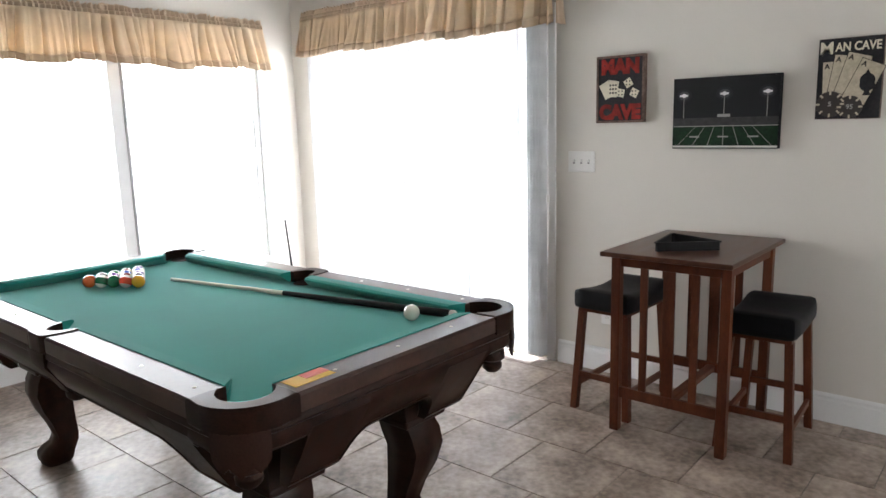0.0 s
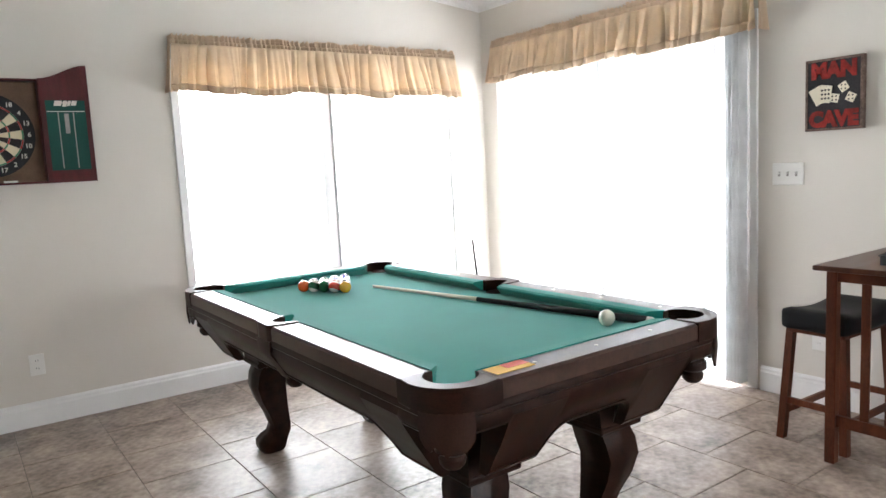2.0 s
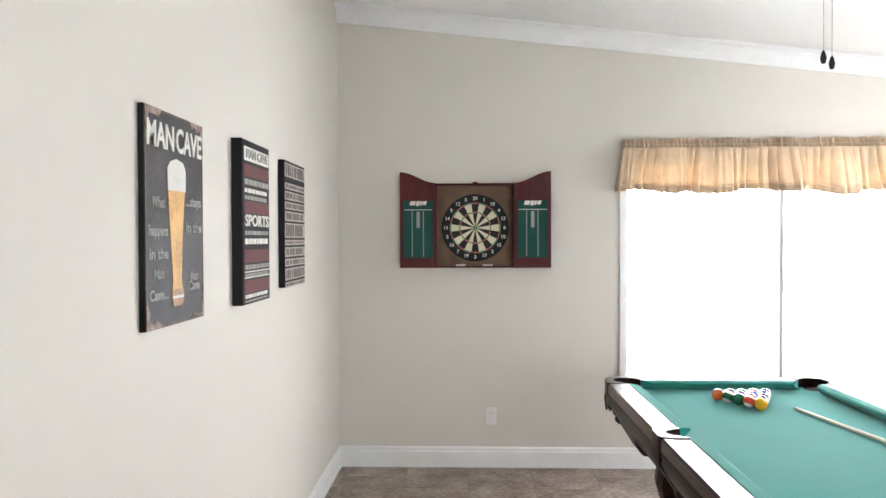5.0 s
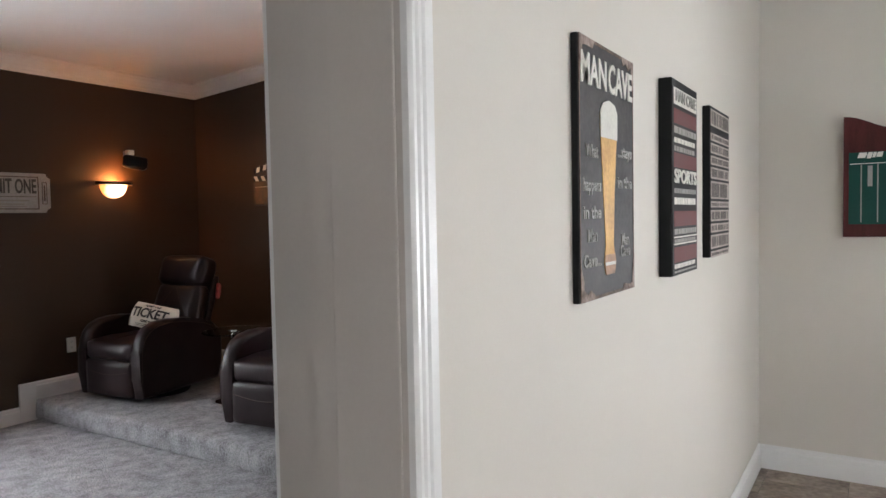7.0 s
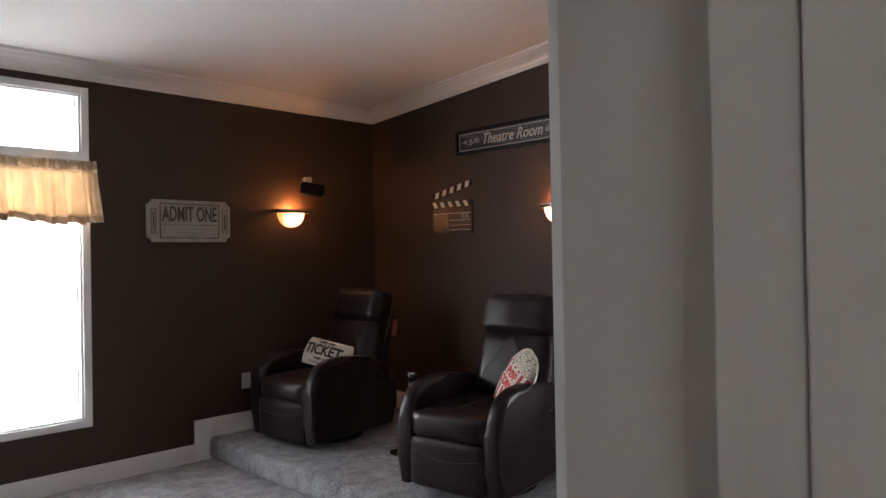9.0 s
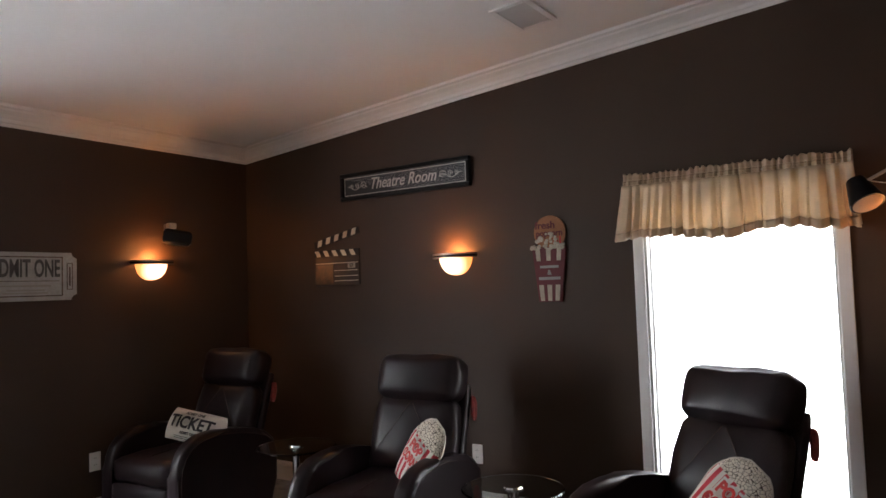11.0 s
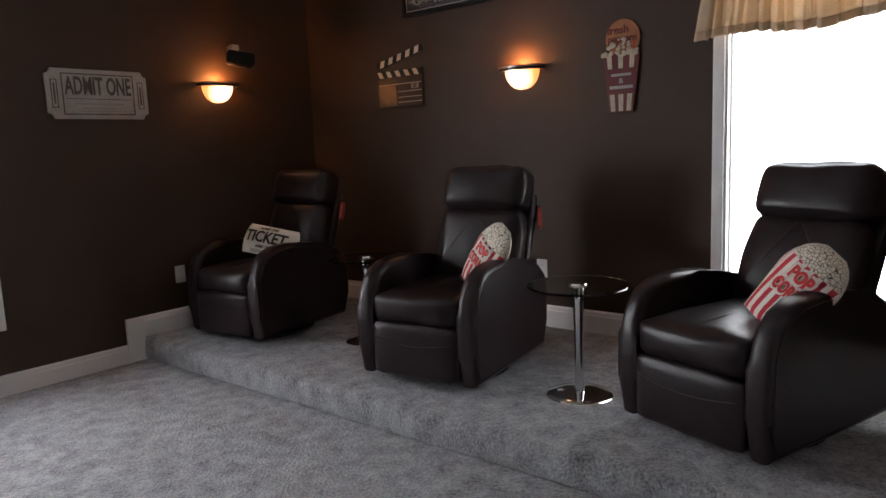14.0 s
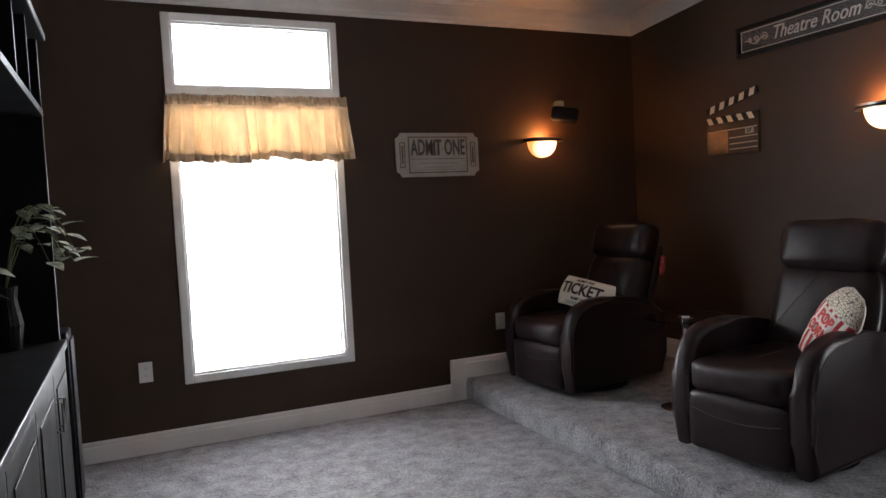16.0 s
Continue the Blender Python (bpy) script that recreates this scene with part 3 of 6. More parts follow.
# ---- valances ----
def valance(m, w, z_top, z_low, label, seed, flare=0.04):
    """Gathered cloth on a rod: ruffled header, rod pocket, skirt and a banded hem."""
    r = random.Random(seed)
    ob = thing("valance", label, "valance", "gathered window valances", m)
    h = w / 2
    waves = [(r.uniform(14, 46), r.uniform(0, 6.28), r.uniform(0.4, 1)) for _ in range(4)] + [(r.uniform(60, 125), r.uniform(0, 6.28), r.uniform(0.15, 0.5)) for _ in range(4)]
    slow = [(r.uniform(5, 14), r.uniform(0, 6.28), r.uniform(0.3, 1)) for _ in range(3)]

    def gather(x):
        g = sum(a * math.sin(k * x + p) for k, p, a in waves) / 2.5
        return 1.05 * math.tanh(1.2 * g) + 0.14 * math.sin(173 * x + 2 * g)

    def fold(x):
        return sum(a * math.cos(k * x + p) for k, p, a in waves) / 2.5

    def droop(x):
        return sum(a * math.sin(k * x + p) for k, p, a in slow) / 2.0

    rod_z = z_top - 0.046
    hem_z = z_low + 0.045

    def skin(name, za, zb, rows, depth_a, depth_b, material, out=-0.055, label=""):
        bm = bmesh.new()
        cols = int(w / 0.006)
        grid = []
        for j in range(rows + 1):
            f = j / rows
            row = []
            for i in range(cols + 1):
                x = -h + w * i / cols
                lower = max(0.0, (rod_z - (za + (zb - za) * f)) / (rod_z - z_low))
                d = depth_a + (depth_b - depth_a) * f
                xx = x + 0.030 * (0.35 + 0.65 * min(1.0, 1.6 * lower)) * fold(x) * (1 if name in ("skirt", "hem_band") else 0.4)
                xx = xx * (1 + flare * lower * (0.6 + 0.4 * abs(x) / h)) + 0.008 * lower * math.sin(9 * x + 2 * lower)
                z = za + (zb - za) * f + lower * (0.020 * droop(x) + 0.022 * gather(x))
                if name == "header":
                    z += 0.006 * f * math.sin(190 * x + 3 * gather(x)) + 0.006 * f * droop(3 * x)
                y = out + d * gather(x) - 0.030 * lower + 0.012 * lower * droop(2 * x) + (0.011 * math.sin(205 * x + 2 * gather(x)) if name in ("header", "rod_pocket") else 0.0)
                row.append(bm.verts.new((xx, y, z)))
            grid.append(row)
        for a, b in zip(grid, grid[1:]):
            for i in range(cols):
                bm.faces.new((a[i], a[i + 1], b[i + 1], b[i]))
        p = part(name, bm, material, ob, label, smooth=True)
        s = p.modifiers.new("thick", "SOLIDIFY")
        s.thickness = 0.0015
        return p

    part("rod", sweep([(-h + 0.012, -0.042, rod_z), (h - 0.012, -0.042, rod_z)], 0.008, 8), "white", ob)
    for sx in (-1, 1):
        part("bracket", box(sx * (h - 0.018) - 0.008, sx * (h - 0.018) + 0.008, -0.05, 0.0, rod_z - 0.012, rod_z + 0.012), "white", ob)
        # the cloth turns back to the wall at each end
        bm = bmesh.new()
        grid = []
        for j in range(9):
            z = z_low + 0.006 + (z_top - z_low - 0.012) * j / 8
            lower = max(0.0, (rod_z - z) / (rod_z - z_low))
            grid.append([bm.verts.new((sx * (h * (1 + flare * lower) - 0.004 + 0.005 * math.sin(i * 1.4 + j * 0.3) * lower), -(0.058 + 0.050 * lower) * (1 - i / 7), z)) for i in range(8)])
        for a, b in zip(grid, grid[1:]):
            for i in range(7):
                bm.faces.new((a[i], a[i + 1], b[i + 1], b[i]))
        p = part("return_panel", bm, "hem", ob, smooth=True)
        p.modifiers.new("thick", "SOLIDIFY").thickness = 0.0015
    skin("header", rod_z + 0.012, z_top, 3, 0.010, 0.024, "hem", label="ruffled cloth header")
    skin("rod_pocket", rod_z - 0.016, rod_z + 0.013, 3, 0.012, 0.010, "hem", out=-0.066)
    skin("skirt", hem_z - 0.002, rod_z - 0.014, 10, 0.075, 0.016, "valance", out=-0.078)
    skin("hem_band", z_low, hem_z, 3, 0.078, 0.075, "hem", out=-0.0795, label="ribbed hem band")
    return ob


valance(wall_west(2.235), 2.12, 2.215, 1.862, "gold cotton valance over the wide window", 1)
valance(pose(-3.115, NY - 0.03, 0), 2.18, 2.275, 1.955, "gold cotton valance over the patio door", 2, 0.03)
valance(wall_west(-1.90), 1.10, 2.185, 1.828, "gold cotton valance over the theatre window", 3, 0.035)
valance(wall_south(-1.525), 1.10, 2.12, 1.725, "gold cotton valance under the transom window", 4, 0.05)


# ---- pool table ----
TABLE = pose(-2.345, 1.445, 0)
pool = thing("pool_table", "dark mahogany pool table with green cloth and carved legs", "pool table", m=TABLE)
HX, HY, RTOP, BED = 1.105, 0.59, 0.815, 0.772
PIN_X, PIN_Y = HX - 0.155, HY - 0.155  # where the cushions end and the bed begins
part("slate_cloth", box(-HX + 0.05, HX - 0.05, -HY + 0.05, HY - 0.05, BED - 0.03, BED), "felt", pool, "green wool cloth")

RAILP = [(0, RTOP - 0.05), (0, RTOP - 0.008), (0.008, RTOP), (0.108, RTOP), (0.108, RTOP - 0.05)]


def rail(name, a, b, out, material, profile):
    """A profile (in from the outer edge, up) run between two points."""
    a, b, out = Vector(a), Vector(b), Vector(out)
    bm = bmesh.new()
    r0 = [bm.verts.new(a - out * p + Vector((0, 0, q))) for p, q in profile[0]]
    r1 = [bm.verts.new(b - out * p + Vector((0, 0, q))) for p, q in profile[1]]
    n = len(r0)
    for i in range(n):
        bm.faces.new((r0[i], r0[(i + 1) % n], r1[(i + 1) % n], r1[i]))
    bm.faces.new(r0)
    bm.faces.new(r1[::-1])
    bmesh.ops.recalc_face_normals(bm, faces=bm.faces)
    return part(name, bm, material, pool)


CUSH = [(0.104, RTOP - 0.03), (0.104, RTOP + 0.003), (0.146, RTOP + 0.001), (0.155, RTOP - 0.005), (0.154, RTOP - 0.011), (0.116, BED)]
G, SG = 0.188, 0.070  # how far the rails stop short of corner and side pockets


def run_rail(a, b, out, trim_a, trim_b):
    rail("rail", a, b, out, "rail", (RAILP, RAILP))
    a, b = Vector(a), Vector(b)
    d = (b - a).normalized()
    bm = bmesh.new()
    o = Vector(out)
    r0 = [bm.verts.new(a - o * p + Vector((0, 0, q)) + d * trim_a * max(0, (p - 0.118)) / 0.04) for p, q in CUSH]
    r1 = [bm.verts.new(b - o * p + Vector((0, 0, q)) - d * trim_b * max(0, (p - 0.118)) / 0.04) for p, q in CUSH]
    n = len(r0)
    for i in range(n):
        bm.faces.new((r0[i], r0[(i + 1) % n], r1[(i + 1) % n], r1[i]))
    bm.faces.new(r0)
    bm.faces.new(r1[::-1])
    bmesh.ops.recalc_face_normals(bm, faces=bm.faces)
    part("cushion", bm, "felt", pool, "green cloth cushion")


for sy in (-1, 1):
    run_rail((-HX + G, sy * HY, 0), (-SG, sy * HY, 0), (0, sy, 0), 0.05, 0.015)
    run_rail((SG, sy * HY, 0), (HX - G, sy * HY, 0), (0, sy, 0), 0.015, 0.05)
for sx in (-1, 1):
    run_rail((sx * HX, -HY + G, 0), (sx * HX, HY - G, 0), (sx, 0, 0), 0.05, 0.05)
for sy in (-1, 1):
    for x in (-0.86, -0.59, -0.33, 0.33, 0.59, 0.86):
        part("sight", moved(lathe([(0.0, 0.0012), (0.006, 0.001), (0.0065, -0.001)], 10), pose(x, sy * (HY - 0.055), RTOP)), "ivory", pool)
for sx in (-1, 1):
    for y in (-0.24, 0.0, 0.24):
        part("sight", moved(lathe([(0.0, 0.0012), (0.006, 0.001), (0.0065, -0.001)], 10), pose(sx * (HX - 0.055), y, RTOP)), "ivory", pool)

# skirts below the rails: deep between the legs, shallow round the corners, with a coved bracket at each leg
IX, IY = 0.30, 0.318  # the legs' centres, in from the table's edges


def skirt_low(u, reach, inset, bracket):
    """Height of the skirt's lower edge at u along a side whose half length is reach."""
    d = abs(abs(u) - (reach - inset))
    outside = abs(u) > reach - inset
    base, span = (0.688, 0.018) if outside else (0.612, 0.075)
    f = min(1.0, max(0.0, (d - 0.092) / span))
    return 0.505 + (base - 0.505) * math.sqrt(1 - (1 - f) ** 2) if bracket else base


def skirt_profile(z):
    def ins(q):
        return 0.003 + (RTOP - 0.10 - q) * 0.62
    zm = (z + RTOP - 0.10) / 2
    return [(0.006, RTOP - 0.05), (0.0, RTOP - 0.058), (0.0, RTOP - 0.072), (0.006, RTOP - 0.078), (0.003, RTOP - 0.10), (ins(zm) - 0.004, zm), (ins(z + 0.016), z + 0.016), (ins(z + 0.016) - 0.004, z + 0.012), (ins(z), z), (ins(z) + 0.03, z), (0.11, RTOP - 0.05)]


def skirt(turn, reach, other, inset, bracket=True):
    """One side's skirt, from mid-corner to mid-corner; built along x facing +y, then turned."""
    st = []
    c = reach - 0.13
    for i in range(6):
        a = radians(-45 + 9 * i)
        st.append((-c + 0.13 * math.sin(a), other - 0.13 + 0.13 * math.cos(a), math.sin(a), math.cos(a), -reach))
    n = int(2 * c / 0.008)
    st += [(-c + 2 * c * i / n, other, 0.0, 1.0, -c + 2 * c * i / n) for i in range(1, n)]
    for i in range(6):
        a = radians(9 * i)
        st.append((c + 0.13 * math.sin(a), other - 0.13 + 0.13 * math.cos(a), math.sin(a), math.cos(a), reach))
    rows = [[Vector((x - nx * p, y - ny * p, z)) for p, z in skirt_profile(skirt_low(u, reach, inset, bracket))] for x, y, nx, ny, u in st]
    part("apron", moved(loft(rows), Matrix.Rotation(radians(turn), 4, "Z")), "mahog", pool, "dark mahogany skirt with bracketed ends", smooth=True)


for turn in (0, 180):
    skirt(turn, HX, HY, IX, turn == 180)
for turn in (90, 270):
    skirt(turn, HY, HX, IY)
# the apron drops to each leg's collar
for sy in (-1, 1):
    for sx in (-1, 1):
        def quad(x0, x1, y0, y1, z):
            return [(sx * (HX - x0), sy * (HY - y0), z), (sx * (HX - x1), sy * (HY - y0), z), (sx * (HX - x1), sy * (HY - y1), z), (sx * (HX - x0), sy * (HY - y1), z)]
        part("leg_block", loft([quad(IX - 0.100, IX + 0.24, IY - 0.100, IY + 0.22, 0.657), quad(IX - 0.098, IX + 0.17, IY - 0.098, IY + 0.16, 0.612), quad(IX - 0.096, IX + 0.125, IY - 0.096, IY + 0.12, 0.565), quad(IX - 0.094, IX + 0.10, IY - 0.094, IY + 0.10, 0.525), quad(IX - 0.095, IX + 0.095, IY - 0.095, IY + 0.095, 0.472)]), "mahog", pool)


def corner_arc(sx, sy, r, n=10):
    """Points round the table's corner, from the long side to the short one."""
    cx, cy = sx * (HX - 0.13), sy * (HY - 0.13)
    return [(cx + sx * r * math.sin(i / n * math.pi / 2), cy + sy * r * math.cos(i / n * math.pi / 2)) for i in range(n + 1)]


for sx in (-1, 1):
    for sy in (-1, 1):
        # the cap round the pocket: an open ring, flush with the rails
        outer = [(sx * (HX - G), sy * (HY + 0.004))] + corner_arc(sx, sy, 0.134) + [(sx * (HX + 0.004), sy * (HY - G))]
        hole = [radians(-14 - 242 * i / 18) for i in range(19)]
        inner = [(sx * (HX - 0.115 - 0.080 * math.cos(a)), sy * (HY - 0.115 - 0.080 * math.sin(a))) for a in hole]
        part("corner_cap", prism(outer + inner[::-1], RTOP - 0.062, RTOP + 0.004, "z", bevel=0.007), "mahog", pool, "dark polished corner cap", smooth=True)
        # a scalloped shield hugs the corner, a cup hangs under the pocket
        rows = []
        for k, (x, y) in enumerate(corner_arc(sx, sy, 1.0, 14)[2:13]):
            ux, uy = x - sx * (HX - 0.13), y - sy * (HY - 0.13)
            cx, cy = sx * (HX - 0.13), sy * (HY - 0.13)
            low = RTOP - 0.165 + 0.012 * math.cos(k * 1.9) + 0.004 * abs(k - 5)
            rows.append([Vector((cx + ux * r, cy + uy * r, z)) for r, z in ((0.134, RTOP - 0.060), (0.136, RTOP - 0.10), (0.131, low), (0.124, low), (0.128, RTOP - 0.10), (0.124, RTOP - 0.060))])
        part("pocket_shield", loft(rows), "shield", pool, "brown leather pocket shield", smooth=True)
        # the cloth isn't cut: a dark disc on it stands for the hole's shade
        part("pocket_hole_disc", moved(lathe([(0.0, BED + 0.0015), (0.056, BED + 0.0015), (0.058, BED - 0.02), (0.05, BED - 0.12), (0.0, BED - 0.13)], 20), pose(sx * (HX - 0.100), sy * (HY - 0.100), 0)), "pocket", pool)
        cup = Vector((sx * (HX - 0.09), sy * (HY - 0.09), 0))
        part("pocket_cup", moved(lathe([(0.0, 0.585), (0.022, 0.587), (0.034, 0.60), (0.036, 0.615), (0.030, 0.625), (0.045, 0.635), (0.045, 0.66), (0.0, 0.66)], 14), pose(cup.x, cup.y, 0)), "shield", pool, smooth=True)
for sy in (-1, 1):
    arc = [(0.078 * math.cos(a), sy * (HY - 0.108 + 0.114 * min(1.0, 1.5 * math.sin(a)))) for a in [i * math.pi / 14 for i in range(15)]]
    arc2 = [(0.052 * math.cos(a), sy * (HY - 0.105 + 0.072 * math.sin(a))) for a in [i * math.pi / 14 for i in range(15)]]
    part("side_cap", prism(arc + arc2[::-1], RTOP - 0.06, RTOP + 0.004, "z", bevel=0.004), "mahog", pool, "dark polished side cap", smooth=True)
    # side pocket's dark hole, again a disc laid on the uncut cloth
    part("pocket_hole_disc", moved(lathe([(0.0, BED + 0.0015), (0.050, BED + 0.0015), (0.050, BED - 0.02), (0.045, BED - 0.12), (0.0, BED - 0.13)], 18), pose(0, sy * (HY - 0.088), 0)), "pocket", pool)
    strap = []
    for z, w, o in ((RTOP - 0.055, 0.066, 0.007), (RTOP - 0.075, 0.062, 0.007), (RTOP - 0.105, 0.056, 0.004), (0.675, 0.050, -0.022), (0.64, 0.046, -0.045), (0.605, 0.036, -0.066)):
        strap.append([Vector((x, sy * (HY + o + d), z)) for x, d in ((-w, 0), (-w * 0.5, 0.004), (w * 0.5, 0.004), (w, 0), (w, -0.012), (-w, -0.012))])
    part("pocket_shield", loft(strap), "shield", pool, "brown leather pocket shield", smooth=True)
    part("pocket_cup", moved(lathe([(0.0, 0.56), (0.022, 0.562), (0.034, 0.575), (0.036, 0.59), (0.030, 0.60), (0.045, 0.61), (0.045, 0.64), (0.0, 0.64)], 14), pose(0, sy * (HY - 0.105), 0)), "shield", pool, smooth=True)


def pool_leg(sx, sy):
    """A ball and claw leg, bowed outwards along the diagonal."""
    d = Vector((sx, sy, 0)).normalized()
    t = Vector((-d.y, d.x, 0))
    base = Vector((sx * (HX - IX), sy * (HY - IY), 0))
    rows = [(0.47, 0.0, 0.105), (0.452, 0.005, 0.108), (0.445, 0.0, 0.090), (0.40, 0.016, 0.096), (0.34, 0.030, 0.092), (0.27, 0.018, 0.082), (0.20, -0.004, 0.064), (0.14, -0.018, 0.055), (0.105, -0.010, 0.058), (0.085, 0.010, 0.068), (0.055, 0.030, 0.075), (0.02, 0.035, 0.070), (0.0, 0.033, 0.055)]
    secs = []
    for z, off, r in rows:
        ring = []
        for k in range(20):
            a = 2 * math.pi * k / 20
            rr = 0.92 * r * (1 + 0.09 * math.cos(4 * a) + (0.07 * math.cos(8 * a) if z > 0.12 else 0.12 * max(0, math.cos(6 * a))))
            ring.append(base + d * (off + rr * math.cos(a)) + t * rr * math.sin(a) + Vector((0, 0, z)))
        secs.append(ring)
    leg = part("leg", loft(secs), "mahog", pool, "carved ball and claw leg", smooth=True)
    part("collar", moved(box(-0.10, 0.10, -0.10, 0.10, 0.447, 0.474, 0.008), Matrix.Translation(base)), "mahog", leg)


for sx in (-1, 1):
    for sy in (-1, 1):
        pool_leg(sx, sy)
part("sticker", box(HX - 0.098, HX - 0.035, -0.385, -0.255, RTOP + 0.0005, RTOP + 0.0015), mat("yellow_sticker", (0.75, 0.42, 0.03), 0.5), pool, "yellow and red rail sticker")
part("sticker_band", box(HX - 0.098, HX - 0.060, -0.33, -0.255, RTOP + 0.0016, RTOP + 0.0022), mat("orange_sticker", (0.75, 0.12, 0.06), 0.5), pool)

# balls in the rack, numbered caps left plain
BALL = 0.0286
BCOL = {"yellow": (0.75, 0.38, 0.02), "blue": (0.02, 0.05, 0.30), "red": (0.70, 0.07, 0.03), "purple": (0.07, 0.02, 0.16), "orange": (0.80, 0.12, 0.02), "green": (0.01, 0.14, 0.05), "maroon": (0.20, 0.02, 0.02), "black": (0.012, 0.012, 0.012), "white": (0.78, 0.74, 0.64)}
BM = {k: mat("ball_" + k, c, 0.08, var=0.02, bump=0, coat=0.5) for k, c in BCOL.items()}


def ball(x, y, colour, striped, turn):
    def globe(lo, hi):
        return lathe([(BALL * math.cos(a), BALL * math.sin(a)) for a in [lo + (hi - lo) * i / 10 for i in range(11)]], 20)
    q = math.pi / 2
    m = pose(x, y, BED + BALL + 0.0005, *turn)
    txt = f"glossy {'white and ' if striped else ''}{colour} billiard ball on the cloth"
    if striped:
        ob = tagged(link("billiard_ball", globe(-0.55, 0.55), BM[colour], smooth=True), txt, "billiard ball", "racked billiard balls")
        part("cap", globe(0.55, q), BM["white"], ob, "white cap", smooth=True)
        part("cap", globe(-q, -0.55), BM["white"], ob, "white cap", smooth=True)
    else:
        ob = tagged(link("billiard_ball", globe(-q, q), BM[colour], smooth=True), txt, "billiard ball", "racked billiard balls")
        if colour not in ("white",):
            part("number_spot", moved(lathe([(0.0, BALL + 0.0003), (0.009, BALL * 0.955)], 12), pose(0, 0, 0)), BM["white"], ob, "white number spot")
    ob.matrix_basis = m
    return ob


rows = [[("orange", 0), ("green", 1), ("green", 0), ("red", 1), ("yellow", 0)], [("black", 1), ("purple", 1), ("maroon", 1), ("black", 1)], [("green", 1), ("blue", 1), ("purple", 1)], [("maroon", 1), ("blue", 1)], [("purple", 1)]]
p0, p1 = Vector((-3.085, 1.345, 0)), Vector((-2.885, 1.475, 0))
step = (p1 - p0).normalized()
back = Vector((-step.y, step.x, 0))
for j, row in enumerate(rows):
    for i, (c, s) in enumerate(row):
        q = p0 + step * (2 * BALL + 0.0006) * (i + j / 2) + back * (2 * BALL) * 0.8665 * j
        ball(q.x, q.y, c, s, (rng.uniform(78, 102), rng.uniform(-10, 10), rng.uniform(-35, 5)) if s and j else (rng.uniform(-60, -20), rng.uniform(-15, 15), rng.uniform(30, 60)))
cb = ball(-1.548, 1.776, "white", 0, (0, 0, 0))
tagged(cb, "ivory white cue ball on the green cloth", "cue ball", " ")


def cue(a, b, label, dark=False):
    a, b = Vector(a), Vector(b)
    ob = thing("pool_cue", label, "pool cue")

    def at(f):
        return a + (b - a) * f
    part("shaft", sweep([at(0.015), at(0.3), at(0.46)], [0.0065, 0.008, 0.0098], 12), "black" if dark else "ivory", ob, "black shaft" if dark else "pale maple shaft", smooth=True)
    part("ferrule", sweep([at(0.002), at(0.015)], [0.0065, 0.0065], 12), "inkwhite", ob, smooth=True)
    part("tip", sweep([at(0.0), at(0.003)], [0.005, 0.0064], 12), "black", ob, smooth=True)
    part("butt", sweep([at(0.46), at(0.7), at(0.985)], [0.0099, 0.0125, 0.0150], 12), "black", ob, "black lacquered butt", smooth=True)
    part("bumper", sweep([at(0.985), at(0.995), at(1.0)], [0.0148, 0.0145, 0.010], 12), "inkwhite", ob, "white ringed end cap", smooth=True)


cue((-2.90, 1.628, BED + 0.009), (-1.430, 1.876, BED + 0.017), "two-tone pool cue lying on the green cloth")
cue((-4.262, 3.30, 0.766), (-4.175, 3.31, 0.012), "dark short cue leaning in the room's corner", True)


# ---- pub table and saddle stools ----
pub = thing("pub_table", "cherry stained slatted pub table against the wall", "pub table", m=pose(-1.105, 3.225, 0))
TX, TYH, TZ = 0.29, 0.375, 0.862
part("tabletop", box(-TX, TX, -TYH, TYH, TZ - 0.022, TZ, 0.005), "bartop", pub, "dark cherry tabletop")
LX, LY = 0.245, 0.285
for sx in (-1, 1):
    for sy in (-1, 1):
        part("leg", box(sx * LX - 0.021, sx * LX + 0.021, sy * LY - 0.021, sy * LY + 0.021, 0, TZ - 0.022, 0.004), "barwood", pub)
for sy in (-1, 1):
    part("apron", box(-LX + 0.021, LX - 0.021, sy * LY - 0.011, sy * LY + 0.011, TZ - 0.075, TZ - 0.022, 0.003), "barwood", pub)
    part("stretcher", box(-LX + 0.021, LX - 0.021, sy * LY - 0.011, sy * LY + 0.011, 0.165, 0.215, 0.003), "barwood", pub)
    for x, w in ((-0.115, 0.017), (0.0, 0.026), (0.115, 0.017)):
        part("slat", box(x - w, x + w, sy * LY - 0.007, sy * LY + 0.007, 0.215, TZ - 0.075, 0.002), "barwood", pub)
for sx in (-1, 1):
    part("apron", box(sx * LX - 0.011, sx * LX + 0.011, -LY + 0.021, LY - 0.021, TZ - 0.075, TZ - 0.022, 0.003), "barwood", pub)
part("stretcher", box(-0.02, 0.02, -LY + 0.011, LY - 0.011, 0.175, 0.205, 0.003), "barwood", pub)

rack = thing("ball_rack", "black plastic triangle ball rack lying on the pub table", "ball rack", m=pose(-1.13, 3.13, TZ + 0.0005, 0, 0, 38))
tri = [(-0.148, -0.0925), (0.148, -0.0925), (0.0, 0.164)]


